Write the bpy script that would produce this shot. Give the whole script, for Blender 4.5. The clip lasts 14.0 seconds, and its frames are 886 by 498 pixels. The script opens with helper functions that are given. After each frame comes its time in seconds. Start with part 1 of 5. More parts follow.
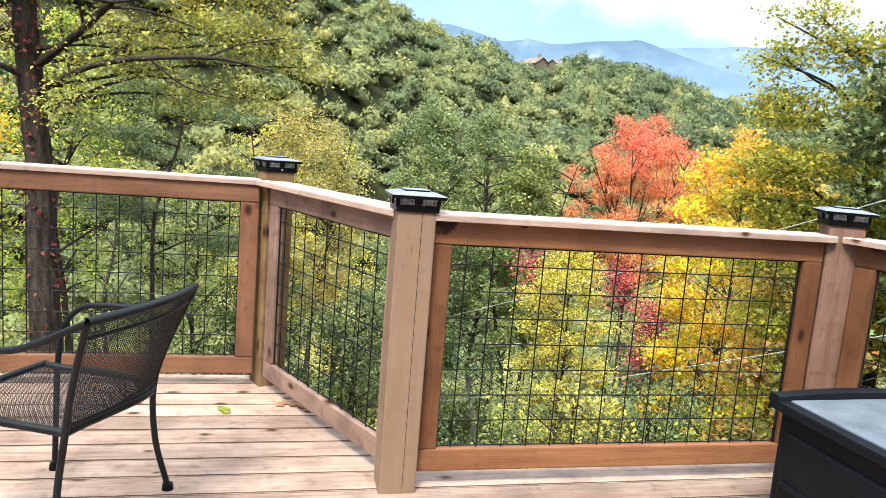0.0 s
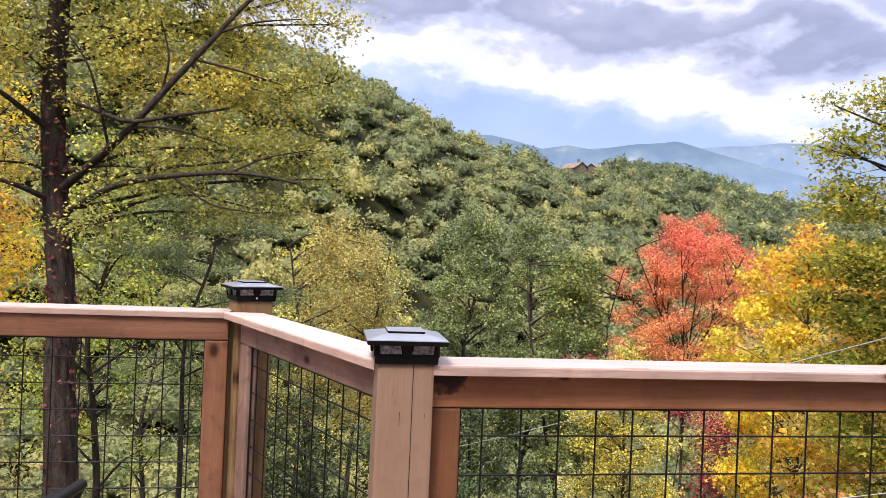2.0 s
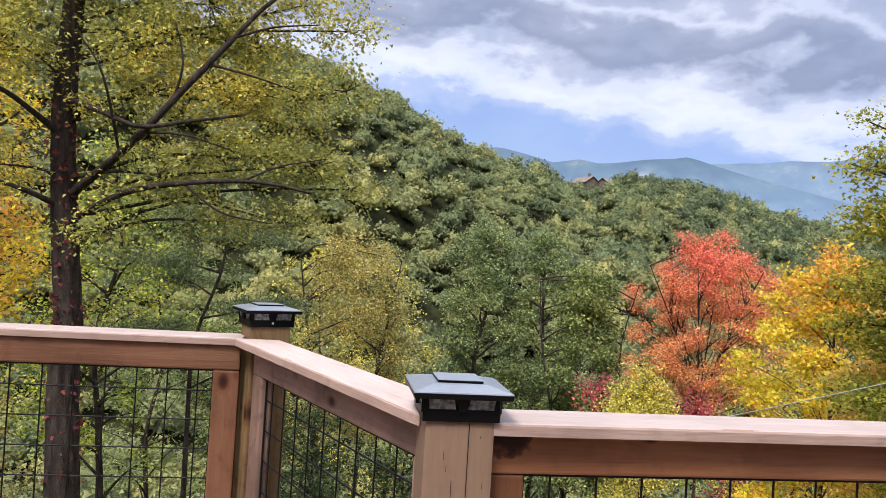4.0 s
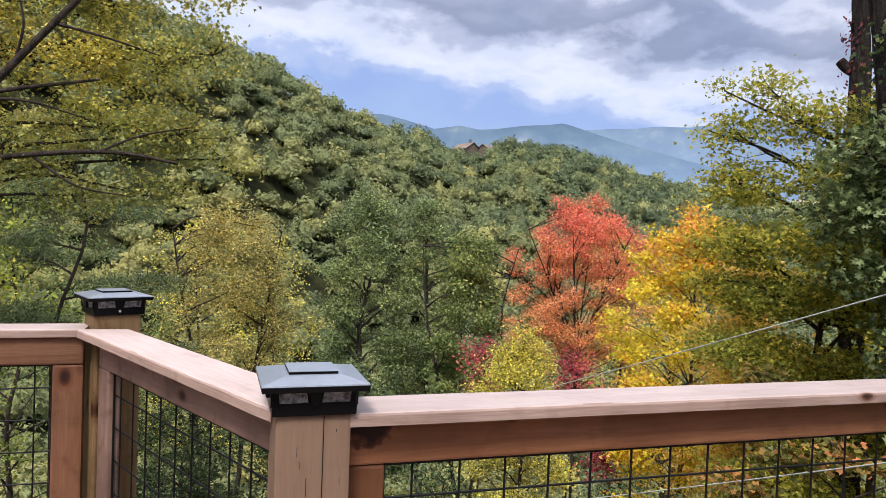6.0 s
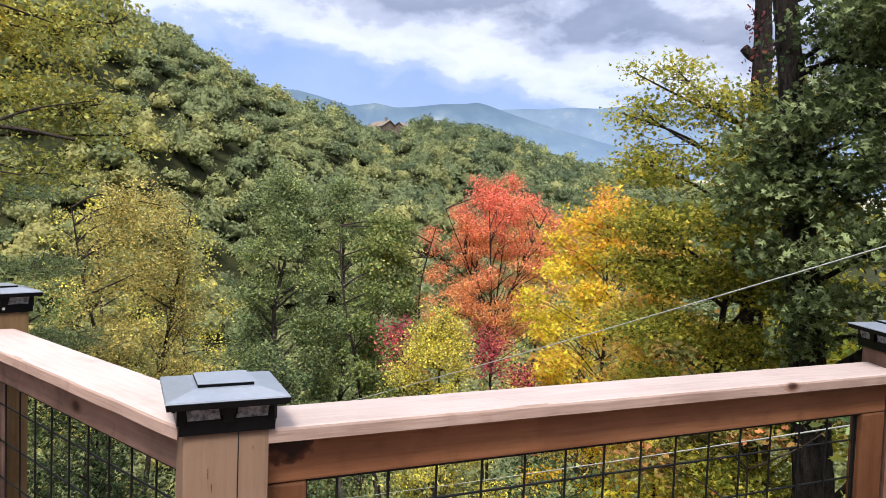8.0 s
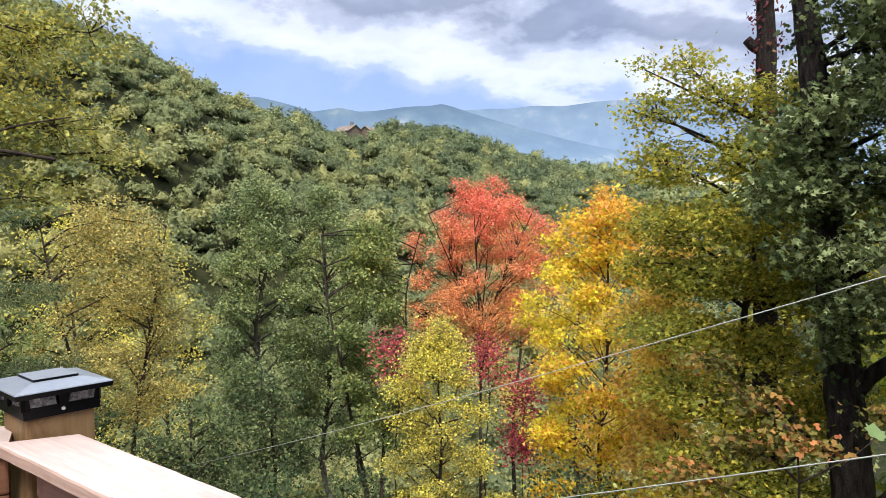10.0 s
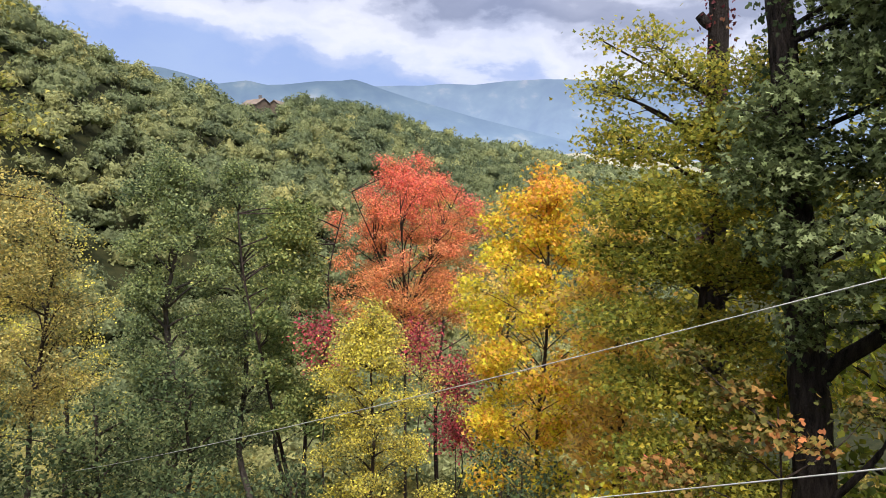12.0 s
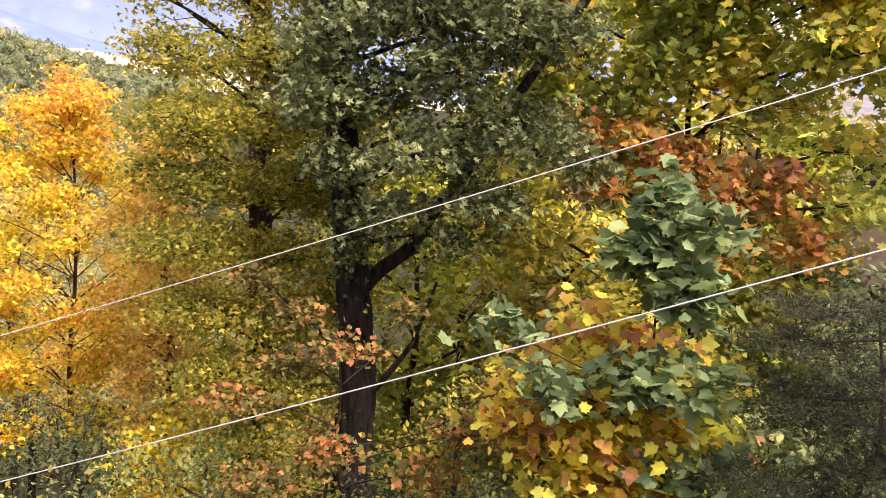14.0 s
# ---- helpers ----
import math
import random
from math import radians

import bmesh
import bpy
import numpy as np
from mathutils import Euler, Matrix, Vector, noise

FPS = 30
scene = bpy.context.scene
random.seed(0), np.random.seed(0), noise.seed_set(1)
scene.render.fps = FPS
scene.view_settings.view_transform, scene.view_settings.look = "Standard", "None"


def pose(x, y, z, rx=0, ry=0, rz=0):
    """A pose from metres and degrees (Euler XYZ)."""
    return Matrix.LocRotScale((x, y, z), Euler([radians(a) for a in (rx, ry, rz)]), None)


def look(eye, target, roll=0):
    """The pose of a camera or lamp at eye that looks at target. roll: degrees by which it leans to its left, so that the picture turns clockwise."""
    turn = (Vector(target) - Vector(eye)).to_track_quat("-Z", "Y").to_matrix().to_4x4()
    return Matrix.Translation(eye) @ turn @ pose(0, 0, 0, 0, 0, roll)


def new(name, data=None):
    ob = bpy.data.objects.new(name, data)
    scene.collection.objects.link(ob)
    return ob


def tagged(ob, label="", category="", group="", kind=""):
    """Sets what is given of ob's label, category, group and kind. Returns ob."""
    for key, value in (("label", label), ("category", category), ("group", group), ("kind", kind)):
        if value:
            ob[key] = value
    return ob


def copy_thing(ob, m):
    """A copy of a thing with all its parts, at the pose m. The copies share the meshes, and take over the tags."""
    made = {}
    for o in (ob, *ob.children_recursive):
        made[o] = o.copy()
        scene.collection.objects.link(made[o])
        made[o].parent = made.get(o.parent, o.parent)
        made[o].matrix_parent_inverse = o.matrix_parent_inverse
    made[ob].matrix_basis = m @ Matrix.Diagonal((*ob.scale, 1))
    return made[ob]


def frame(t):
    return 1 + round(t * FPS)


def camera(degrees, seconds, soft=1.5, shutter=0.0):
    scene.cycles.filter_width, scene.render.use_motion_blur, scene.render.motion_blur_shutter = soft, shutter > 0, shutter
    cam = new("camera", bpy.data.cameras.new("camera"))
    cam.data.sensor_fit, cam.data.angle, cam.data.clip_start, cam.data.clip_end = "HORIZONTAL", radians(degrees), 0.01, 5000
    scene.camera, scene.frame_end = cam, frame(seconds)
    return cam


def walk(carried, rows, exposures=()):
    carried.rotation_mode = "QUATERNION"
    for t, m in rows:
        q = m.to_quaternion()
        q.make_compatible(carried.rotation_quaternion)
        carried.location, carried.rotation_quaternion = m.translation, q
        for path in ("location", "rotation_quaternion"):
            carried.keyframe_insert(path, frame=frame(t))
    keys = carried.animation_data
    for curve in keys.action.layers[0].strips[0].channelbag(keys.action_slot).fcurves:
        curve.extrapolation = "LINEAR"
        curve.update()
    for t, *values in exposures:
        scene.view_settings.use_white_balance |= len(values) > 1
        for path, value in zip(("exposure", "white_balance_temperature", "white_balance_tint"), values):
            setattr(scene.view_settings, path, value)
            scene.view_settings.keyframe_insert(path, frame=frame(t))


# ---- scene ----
cam = camera(63.3, 14.0, soft=0.6)
PATH = [
    (0, (-0.456, -2.539, 1.307), (-0.01, -0.611, 1.018), 4.6),
    (0.5, (-0.375, -2.357, 1.333), (0.102, -0.431, 1.08), 4.0),
    (1, (-0.252, -2.18, 1.379), (0.22, -0.244, 1.201), 3.2),
    (1.5, (-0.155, -2.024, 1.381), (0.261, -0.069, 1.299), 2.7),
    (2, (-0.177, -1.788, 1.348), (0.132, 0.188, 1.344), 2.5),
    (4.5, (-0.241, -1.427, 1.399), (0.048, 0.552, 1.427), 3.8),
    (5, (-0.211, -1.393, 1.415), (0.22, 0.56, 1.429), 2.9),
    (5.5, (-0.177, -1.381, 1.415), (0.366, 0.544, 1.403), 2.2),
    (6, (-0.163, -1.381, 1.409), (0.436, 0.526, 1.361), 2.1),
    (6.5, (-0.166, -1.344, 1.398), (0.457, 0.555, 1.322), 2.4),
    (7, (-0.182, -1.371, 1.405), (0.477, 0.515, 1.313), 2.6),
    (7.5, (-0.142, -1.385, 1.422), (0.583, 0.477, 1.327), 2.5),
    (8, (-0.148, -1.268, 1.437), (0.669, 0.555, 1.338), 2.1),
    (10.5, (-0.434, -0.383, 1.537), (0.472, 1.398, 1.462), -0.5),
    (11, (-0.422, -0.137, 1.541), (0.523, 1.625, 1.488), -0.5),
    (11.5, (-0.406, 0.12, 1.518), (0.585, 1.856, 1.437), -0.2),
    (12, (-0.432, 0.32, 1.55), (0.671, 1.981, 1.396), 0.3),
    (12.5, (-0.452, 0.44, 1.575), (0.832, 1.956, 1.342), 0.9),
    (13, (-0.447, 0.57, 1.585), (1.041, 1.873, 1.292), 1.7),
    (13.5, (-0.432, 0.69, 1.605), (1.253, 1.712, 1.262), 2.5),
    (14, (-0.44, 0.785, 1.63), (1.418, 1.432, 1.275), 3.7),
]
walk(cam, [(t, look(eye, target, roll)) for t, eye, target, roll in PATH],
     [(0.0, 1.1, 6000, 2), (0.5, 0.90, 6050, 7), (1.0, 0.80, 6200, 12), (1.5, 0.72, 6300, 19), (2.0, 0.60, 6280, 19), (4.5, 0.25, 6050, 12), (5.5, 0.20, 6050, 13), (6.5, 0.24, 6050, 13), (7.5, 0.4, 6100, 12), (10.5, 0.44, 6100, 10), (12.0, 0.28, 6250, 14), (12.5, 0.55, 6500, 22), (13.0, 0.68, 6700, 27), (14.0, 0.96, 6850, 36)])
SUN_EL, SUN_AZ, SUN_POWER, SKY_STRENGTH, LEAF_GAIN = 56, -150, 3.6, 0.70, (1.9, 1.9, 2.25)

# ---------------------------------------------------------------- world, sun
def build_world():
    w = bpy.data.worlds.new("world")
    scene.world = w
    w.use_nodes = True
    nt = w.node_tree
    nt.nodes.clear()
    N, L = nt.nodes.new, nt.links.new
    out, bg = N("ShaderNodeOutputWorld"), N("ShaderNodeBackground")
    sky = N("ShaderNodeTexSky")
    sky.sky_type, sky.sun_disc = "NISHITA", False
    sky.sun_elevation, sky.sun_rotation = radians(SUN_EL), radians(SUN_AZ)
    skys = N("ShaderNodeMix"); skys.data_type, skys.blend_type = "RGBA", "MULTIPLY"
    skys.inputs[0].default_value = 1
    L(sky.outputs[0], skys.inputs[6])
    skys.inputs[7].default_value = (0.10, 0.10, 0.11, 1)
    tc = N("ShaderNodeTexCoord")
    sep = N("ShaderNodeSeparateXYZ")
    L(tc.outputs["Generated"], sep.inputs[0])

    def m(op, a, b=None, clamp=False):
        n = N("ShaderNodeMath"); n.operation = op; n.use_clamp = clamp
        for i, v in enumerate((a, b)):
            if v is None: continue
            if isinstance(v, (int, float)): n.inputs[i].default_value = v
            else: L(v, n.inputs[i])
        return n.outputs[0]

    # broken cloud: grey cloud whose bright ragged edge sinks to the right, over pale blue hazy distance
    az = m("MULTIPLY", m("ARCTAN2", sep.outputs[0], sep.outputs[1]), 57.3)
    el = m("MULTIPLY", m("ARCSINE", sep.outputs[2]), 57.3)

    def clouds(kx, ky, detail, rough, shift, warp=0.0):
        cb = N("ShaderNodeCombineXYZ"); L(m("MULTIPLY", az, kx), cb.inputs[0]); L(m("MULTIPLY", el, ky), cb.inputs[1]); cb.inputs[2].default_value = shift
        n = N("ShaderNodeTexNoise"); n.inputs["Scale"].default_value = 1.0; n.inputs["Detail"].default_value = detail; n.inputs["Roughness"].default_value = rough; n.inputs["Distortion"].default_value = warp
        L(cb.outputs[0], n.inputs[0])
        return m("SUBTRACT", n.outputs[0], 0.5)

    edge = N("ShaderNodeFloatCurve")
    pts = edge.mapping.curves[0].points
    pts[0].location, pts[1].location = (0.0, 0.70), (1.0, 0.40)
    for p in ((0.42, 0.70), (0.52, 0.66), (0.60, 0.62), (0.70, 0.56), (0.78, 0.51), (0.85, 0.45)):
        pts.new(*p)
    edge.mapping.update()
    L(m("ADD", m("DIVIDE", az, 80.0), 0.35, True), edge.inputs["Value"])
    over = m("SUBTRACT", el, m("MULTIPLY", edge.outputs[0], 20.0))
    ragged, big, soft = clouds(0.19, 0.34, 8, 0.58, 0.0, 0.15), clouds(0.07, 0.15, 4, 0.5, 0.0, 0.2), clouds(0.06, 0.04, 2, 0.5, 7.0)
    lift = m("ADD", over, m("MULTIPLY", ragged, 7.0))
    lift = m("ADD", lift, m("MULTIPLY", m("MULTIPLY", big, m("ADD", m("MULTIPLY", over, 0.12), 0.4, True)), 16.0))
    ramp = N("ShaderNodeValToRGB")
    cr = ramp.color_ramp
    cr.interpolation = "EASE"
    cr.elements[0].position, cr.elements[0].color = 0.0, (0.60, 0.73, 1.02, 1)
    cr.elements[1].position, cr.elements[1].color = 1.0, (1.75, 1.78, 1.85, 1)
    for p, c in ((-5, (0.57, 0.73, 1.02)), (-2.4, (0.53, 0.69, 1.02)), (-1.0, (0.70, 0.81, 1.06)), (-0.1, (1.06, 1.10, 1.20)), (0.8, (1.18, 1.19, 1.22)), (2.0, (1.06, 1.08, 1.15)), (3.2, (0.74, 0.78, 0.90)),
                 (4.6, (0.47, 0.51, 0.63)), (6.5, (0.56, 0.60, 0.72)), (8.2, (0.98, 1.0, 1.08)), (9.4, (0.70, 0.74, 0.86)), (12, (0.54, 0.58, 0.70)), (16, (0.95, 0.98, 1.06)), (28, (1.75, 1.78, 1.85))):
        e = cr.elements.new((p + 12) / 60.0); e.color = (*c, 1)
    L(m("DIVIDE", m("ADD", lift, 12.0), 60.0, True), ramp.inputs[0])
    mix = N("ShaderNodeMix"); mix.data_type, mix.blend_type = "RGBA", "MULTIPLY"; mix.inputs[0].default_value = 1.0
    L(ramp.outputs[0], mix.inputs[6])
    veil = N("ShaderNodeCombineColor")
    for k, (amount, tone) in enumerate(((0.75, 0.985), (0.6, 1.0), (0.3, 1.06))):
        L(m("ADD", m("MULTIPLY", soft, amount), tone), veil.inputs[k])
    L(veil.outputs[0], mix.inputs[7])
    # some clear sky shows through
    fin = N("ShaderNodeMix"); fin.data_type = "RGBA"; fin.inputs[0].default_value = 0.88
    L(skys.outputs[2], fin.inputs[6]); L(mix.outputs[2], fin.inputs[7])
    L(fin.outputs[2], bg.inputs[0]); bg.inputs[1].default_value = SKY_STRENGTH
    L(bg.outputs[0], out.inputs[0])


build_world()
sun = new("sun", bpy.data.lights.new("sun", "SUN"))
sun.data.energy, sun.data.angle, sun.data.color = SUN_POWER, radians(16), (1.0, 0.94, 0.84)
sun.matrix_world = look((60 * math.sin(radians(SUN_AZ)), 60 * math.cos(radians(SUN_AZ)), 60 * math.tan(radians(SUN_EL))), (0, 0, 0))


# ---------------------------------------------------------------- materials
def material(name):
    mt = bpy.data.materials.new(name)
    mt.use_nodes = True
    nt = mt.node_tree
    return mt, nt, nt.nodes["Principled BSDF"]


def ramp_node(nt, stops):
    r = nt.nodes.new("ShaderNodeValToRGB")
    el = r.color_ramp.elements
    el[0].position, el[0].color = stops[0][0], (*stops[0][1], 1)
    el[1].position, el[1].color = stops[-1][0], (*stops[-1][1], 1)
    for p, c in stops[1:-1]:
        e = el.new(p); e.color = (*c, 1)
    return r


def wood(name, dark, mid, light, axis, rough=0.62, knots=0.5, grey=0.0, blotch=0.75, stain=None, vary=(0.82, 1.12), line=0.6):
    """Sawn softwood with grain along one axis, knots, weathering and, at stain = (along, across, reach), a dark old stain."""
    mt, nt, bs = material(name)
    N, L = nt.nodes.new, nt.links.new
    tc, oi = N("ShaderNodeTexCoord"), N("ShaderNodeObjectInfo")
    off = N("ShaderNodeVectorMath"); off.operation = "SCALE"; off.inputs[0].default_value = (17.3, 9.1, 23.7)
    L(oi.outputs["Random"], off.inputs["Scale"])
    add = N("ShaderNodeVectorMath"); L(tc.outputs["Object"], add.inputs[0]); L(off.outputs[0], add.inputs[1])
    sp = N("ShaderNodeSeparateXYZ"); L(add.outputs[0], sp.inputs[0])

    def m(op, a, b, clamp=False):
        n = N("ShaderNodeMath"); n.operation = op; n.use_clamp = clamp
        for k, v in enumerate((a, b)):
            if isinstance(v, (int, float)): n.inputs[k].default_value = v
            else: L(v, n.inputs[k])
        return n.outputs[0]

    def times(a, b, f=1.0):
        n = N("ShaderNodeMix"); n.data_type, n.blend_type = "RGBA", "MULTIPLY"
        if isinstance(f, (int, float)): n.inputs[0].default_value = f
        else: L(f, n.inputs[0])
        L(a, n.inputs[6]); L(b, n.inputs[7])
        return n.outputs[2]

    along = sp.outputs["xyz".index(axis)]
    others = [sp.outputs[k] for k in range(3) if k != "xyz".index(axis)]
    across = m("ADD", others[0], others[1])
    # knots, round on any face, and the grain that bends round them
    kc = N("ShaderNodeCombineXYZ"); L(m("MULTIPLY", along, 3.0), kc.inputs[0]); L(m("MULTIPLY", across, 5.0), kc.inputs[1])
    v = N("ShaderNodeTexVoronoi"); v.voronoi_dimensions = "2D"; v.inputs["Scale"].default_value = 1.0
    L(kc.outputs[0], v.inputs["Vector"])
    csep = N("ShaderNodeSeparateColor"); L(v.outputs["Color"], csep.inputs[0])
    some = m("LESS_THAN", csep.outputs[0], knots)
    size = m("ADD", m("MULTIPLY", csep.outputs[1], 0.5), 0.32)
    dist = m("DIVIDE", v.outputs["Distance"], size)
    bend = m("MULTIPLY", m("MULTIPLY", m("POWER", 2.718, m("MULTIPLY", dist, -7.0)), some), 0.05)
    gc = N("ShaderNodeCombineXYZ"); L(m("MULTIPLY", along, 0.9), gc.inputs[0])
    L(m("MULTIPLY", m("ADD", others[0], bend), 14.0), gc.inputs[1]); L(m("MULTIPLY", m("ADD", others[1], bend), 14.0), gc.inputs[2])
    g = N("ShaderNodeTexNoise"); g.inputs["Scale"].default_value = 2.0; g.inputs["Detail"].default_value = 7; g.inputs["Roughness"].default_value = 0.6; g.inputs["Distortion"].default_value = 0.8
    L(gc.outputs[0], g.inputs[0])
    fine = N("ShaderNodeTexNoise"); fine.inputs["Scale"].default_value = 11; fine.inputs["Detail"].default_value = 3
    L(gc.outputs[0], fine.inputs[0])
    r = ramp_node(nt, [(0.26, dark), (0.5, mid), (0.74, light)])
    L(g.outputs[0], r.inputs[0])
    # large patches of weathering, and finer smudges
    blot = N("ShaderNodeTexNoise"); blot.inputs["Scale"].default_value = 4.5; blot.inputs["Detail"].default_value = 5
    L(add.outputs[0], blot.inputs[0])
    br = ramp_node(nt, [(0.40, (1, 1, 1)), (0.68, (0.55, 0.52, 0.51))]); L(blot.outputs[0], br.inputs[0])
    last = times(r.outputs[0], br.outputs[0], blotch)
    sm = N("ShaderNodeTexNoise"); sm.inputs["Scale"].default_value = 17; sm.inputs["Detail"].default_value = 4
    L(add.outputs[0], sm.inputs[0])
    sr = ramp_node(nt, [(0.56, (1, 1, 1)), (0.74, (0.60, 0.55, 0.52))]); L(sm.outputs[0], sr.inputs[0])
    last = times(last, sr.outputs[0], blotch)
    fr = ramp_node(nt, [(0.35, (0.80, 0.78, 0.76)), (0.6, (1.04, 1.04, 1.04))]); L(fine.outputs[0], fr.inputs[0])
    last = times(last, fr.outputs[0], line)
    # each piece a little lighter or darker
    hv = N("ShaderNodeHueSaturation"); L(last, hv.inputs["Color"])
    mr = N("ShaderNodeMapRange"); mr.inputs[3].default_value, mr.inputs[4].default_value = vary
    L(oi.outputs["Random"], mr.inputs[0]); L(mr.outputs[0], hv.inputs["Value"]); hv.inputs["Saturation"].default_value = 1 - grey
    last = hv.outputs[0]
    if knots:
        kr = ramp_node(nt, [(0.05, (0.14, 0.085, 0.065)), (0.10, (0.40, 0.28, 0.22)), (0.125, (0.72, 0.60, 0.52)), (0.2, (1, 1, 1))])
        L(dist, kr.inputs[0])
        last = times(last, kr.outputs[0], some)
    if stain:
        osp = N("ShaderNodeSeparateXYZ"); L(tc.outputs["Object"], osp.inputs[0])
        dx = m("MULTIPLY", m("SUBTRACT", osp.outputs[0], stain[0]), 0.8)
        dz = m("SUBTRACT", osp.outputs[2], stain[1])
        dd = m("SQRT", m("ADD", m("MULTIPLY", dx, dx), m("MULTIPLY", dz, dz)), 0)
        dd = m("ADD", dd, m("MULTIPLY", m("SUBTRACT", sm.outputs[0], 0.5), stain[2] * 2.6))
        st = ramp_node(nt, [(0.62, (0.09, 0.065, 0.06)), (0.9, (0.45, 0.36, 0.32)), (1.05, (1, 1, 1))])
        L(m("DIVIDE", dd, stain[2]), st.inputs[0])
        last = times(last, st.outputs[0])
    L(last, bs.inputs["Base Color"])
    bs.inputs["Roughness"].default_value = rough
    bs.inputs["Specular IOR Level"].default_value = 0.3
    bp = N("ShaderNodeBump"); bp.inputs["Strength"].default_value = 0.35; bp.inputs["Distance"].default_value = 0.004
    L(fine.outputs[0], bp.inputs["Height"]); L(bp.outputs[0], bs.inputs["Normal"])
    return mt


def mottled(name, a, b, scale=6.0, rough=0.5, metal=0.0, bump=0.2, dist=0.003, stretch=(1, 1, 1), sheen=0.5):
    mt, nt, bs = material(name)
    N, L = nt.nodes.new, nt.links.new
    tc, mp = N("ShaderNodeTexCoord"), N("ShaderNodeMapping")
    mp.inputs["Scale"].default_value = stretch
    L(tc.outputs["Object"], mp.inputs[0])
    n = N("ShaderNodeTexNoise"); n.inputs["Scale"].default_value = scale; n.inputs["Detail"].default_value = 7
    L(mp.outputs[0], n.inputs[0])
    n2 = N("ShaderNodeTexNoise"); n2.inputs["Scale"].default_value = scale * 9; n2.inputs["Detail"].default_value = 3
    L(mp.outputs[0], n2.inputs[0])
    r = ramp_node(nt, [(0.34, a), (0.66, b)])
    av = N("ShaderNodeMix"); av.inputs[0].default_value = 0.35
    L(n.outputs[0], av.inputs[2]); L(n2.outputs[0], av.inputs[3]); L(av.outputs[0], r.inputs[0])
    L(r.outputs[0], bs.inputs["Base Color"])
    bs.inputs["Roughness"].default_value, bs.inputs["Metallic"].default_value = rough, metal
    bs.inputs["Specular IOR Level"].default_value = sheen
    bp = N("ShaderNodeBump"); bp.inputs["Strength"].default_value = bump; bp.inputs["Distance"].default_value = dist
    L(n2.outputs[0], bp.inputs["Height"]); L(bp.outputs[0], bs.inputs["Normal"])
    return mt


def leaves(name, stops, noise_scale=0.5, spread=0.55, through_light=0.4, gloss=0.5, attribute=False, climb=None, sheen=0.2):
    """Foliage: a palette picked leaf by leaf, drifting over the crown; some light comes through."""
    mt, nt, bs = material(name)
    N, L = nt.nodes.new, nt.links.new
    geo, tc = N("ShaderNodeNewGeometry"), N("ShaderNodeTexCoord")
    n = N("ShaderNodeTexNoise"); n.inputs["Scale"].default_value = noise_scale; n.inputs["Detail"].default_value = 3
    L(tc.outputs["Object"], n.inputs[0])
    mr = N("ShaderNodeMapRange"); mr.inputs[1].default_value, mr.inputs[2].default_value = 0.3, 0.7
    L(n.outputs[0], mr.inputs[0])
    low = mr.outputs[0]
    if attribute:
        at = N("ShaderNodeAttribute"); at.attribute_name = "kind"
        low = at.outputs["Fac"]
    if climb:
        sz = N("ShaderNodeSeparateXYZ"); L(tc.outputs["Object"], sz.inputs[0])
        zr = N("ShaderNodeMapRange"); zr.inputs[1].default_value, zr.inputs[2].default_value = climb
        L(sz.outputs[2], zr.inputs[0])
        cm = N("ShaderNodeMix"); cm.inputs[0].default_value = 0.6
        L(low, cm.inputs[2]); L(zr.outputs[0], cm.inputs[3]); low = cm.outputs[0]
    mx = N("ShaderNodeMix"); mx.inputs[0].default_value = spread
    L(low, mx.inputs[2]); L(geo.outputs["Random Per Island"], mx.inputs[3])
    r = ramp_node(nt, [(p, tuple(min(0.8, v * g) for v, g in zip(c, LEAF_GAIN))) for p, c in stops])
    L(mx.outputs[0], r.inputs[0])
    hv = N("ShaderNodeHueSaturation")
    wn = N("ShaderNodeTexWhiteNoise"); wn.noise_dimensions = "1D"
    L(geo.outputs["Random Per Island"], wn.inputs["W"])
    vr = N("ShaderNodeMapRange"); vr.inputs[3].default_value, vr.inputs[4].default_value = (0.72, 1.28) if attribute else (0.55, 1.5)
    L(wn.outputs["Value"], vr.inputs[0]); L(vr.outputs[0], hv.inputs["Value"]); L(r.outputs[0], hv.inputs["Color"])
    if attribute:
        fn = N("ShaderNodeTexNoise"); fn.inputs["Scale"].default_value = 1.5; fn.inputs["Detail"].default_value = 5; fn.inputs["Roughness"].default_value = 0.75
        L(tc.outputs["Object"], fn.inputs[0])
        fv = N("ShaderNodeMapRange"); fv.inputs[1].default_value, fv.inputs[2].default_value, fv.inputs[3].default_value, fv.inputs[4].default_value = 0.34, 0.66, 0.74, 1.24
        L(fn.outputs[0], fv.inputs[0])
        mv = N("ShaderNodeMath"); mv.operation = "MULTIPLY"; L(fv.outputs[0], mv.inputs[0]); L(vr.outputs[0], mv.inputs[1])
        vr.inputs[3].default_value, vr.inputs[4].default_value = 0.8, 1.2
        L(mv.outputs[0], hv.inputs["Value"])
        bp = N("ShaderNodeBump"); bp.inputs["Strength"].default_value = 1.0; bp.inputs["Distance"].default_value = 0.7
        L(fn.outputs[0], bp.inputs["Height"]); L(bp.outputs[0], bs.inputs["Normal"])
    L(hv.outputs[0], bs.inputs["Base Color"])
    bs.inputs["Roughness"].default_value = gloss
    bs.inputs["Specular IOR Level"].default_value = sheen
    tr = N("ShaderNodeBsdfTranslucent"); L(hv.outputs[0], tr.inputs[0])
    ms = N("ShaderNodeMixShader"); ms.inputs[0].default_value = through_light
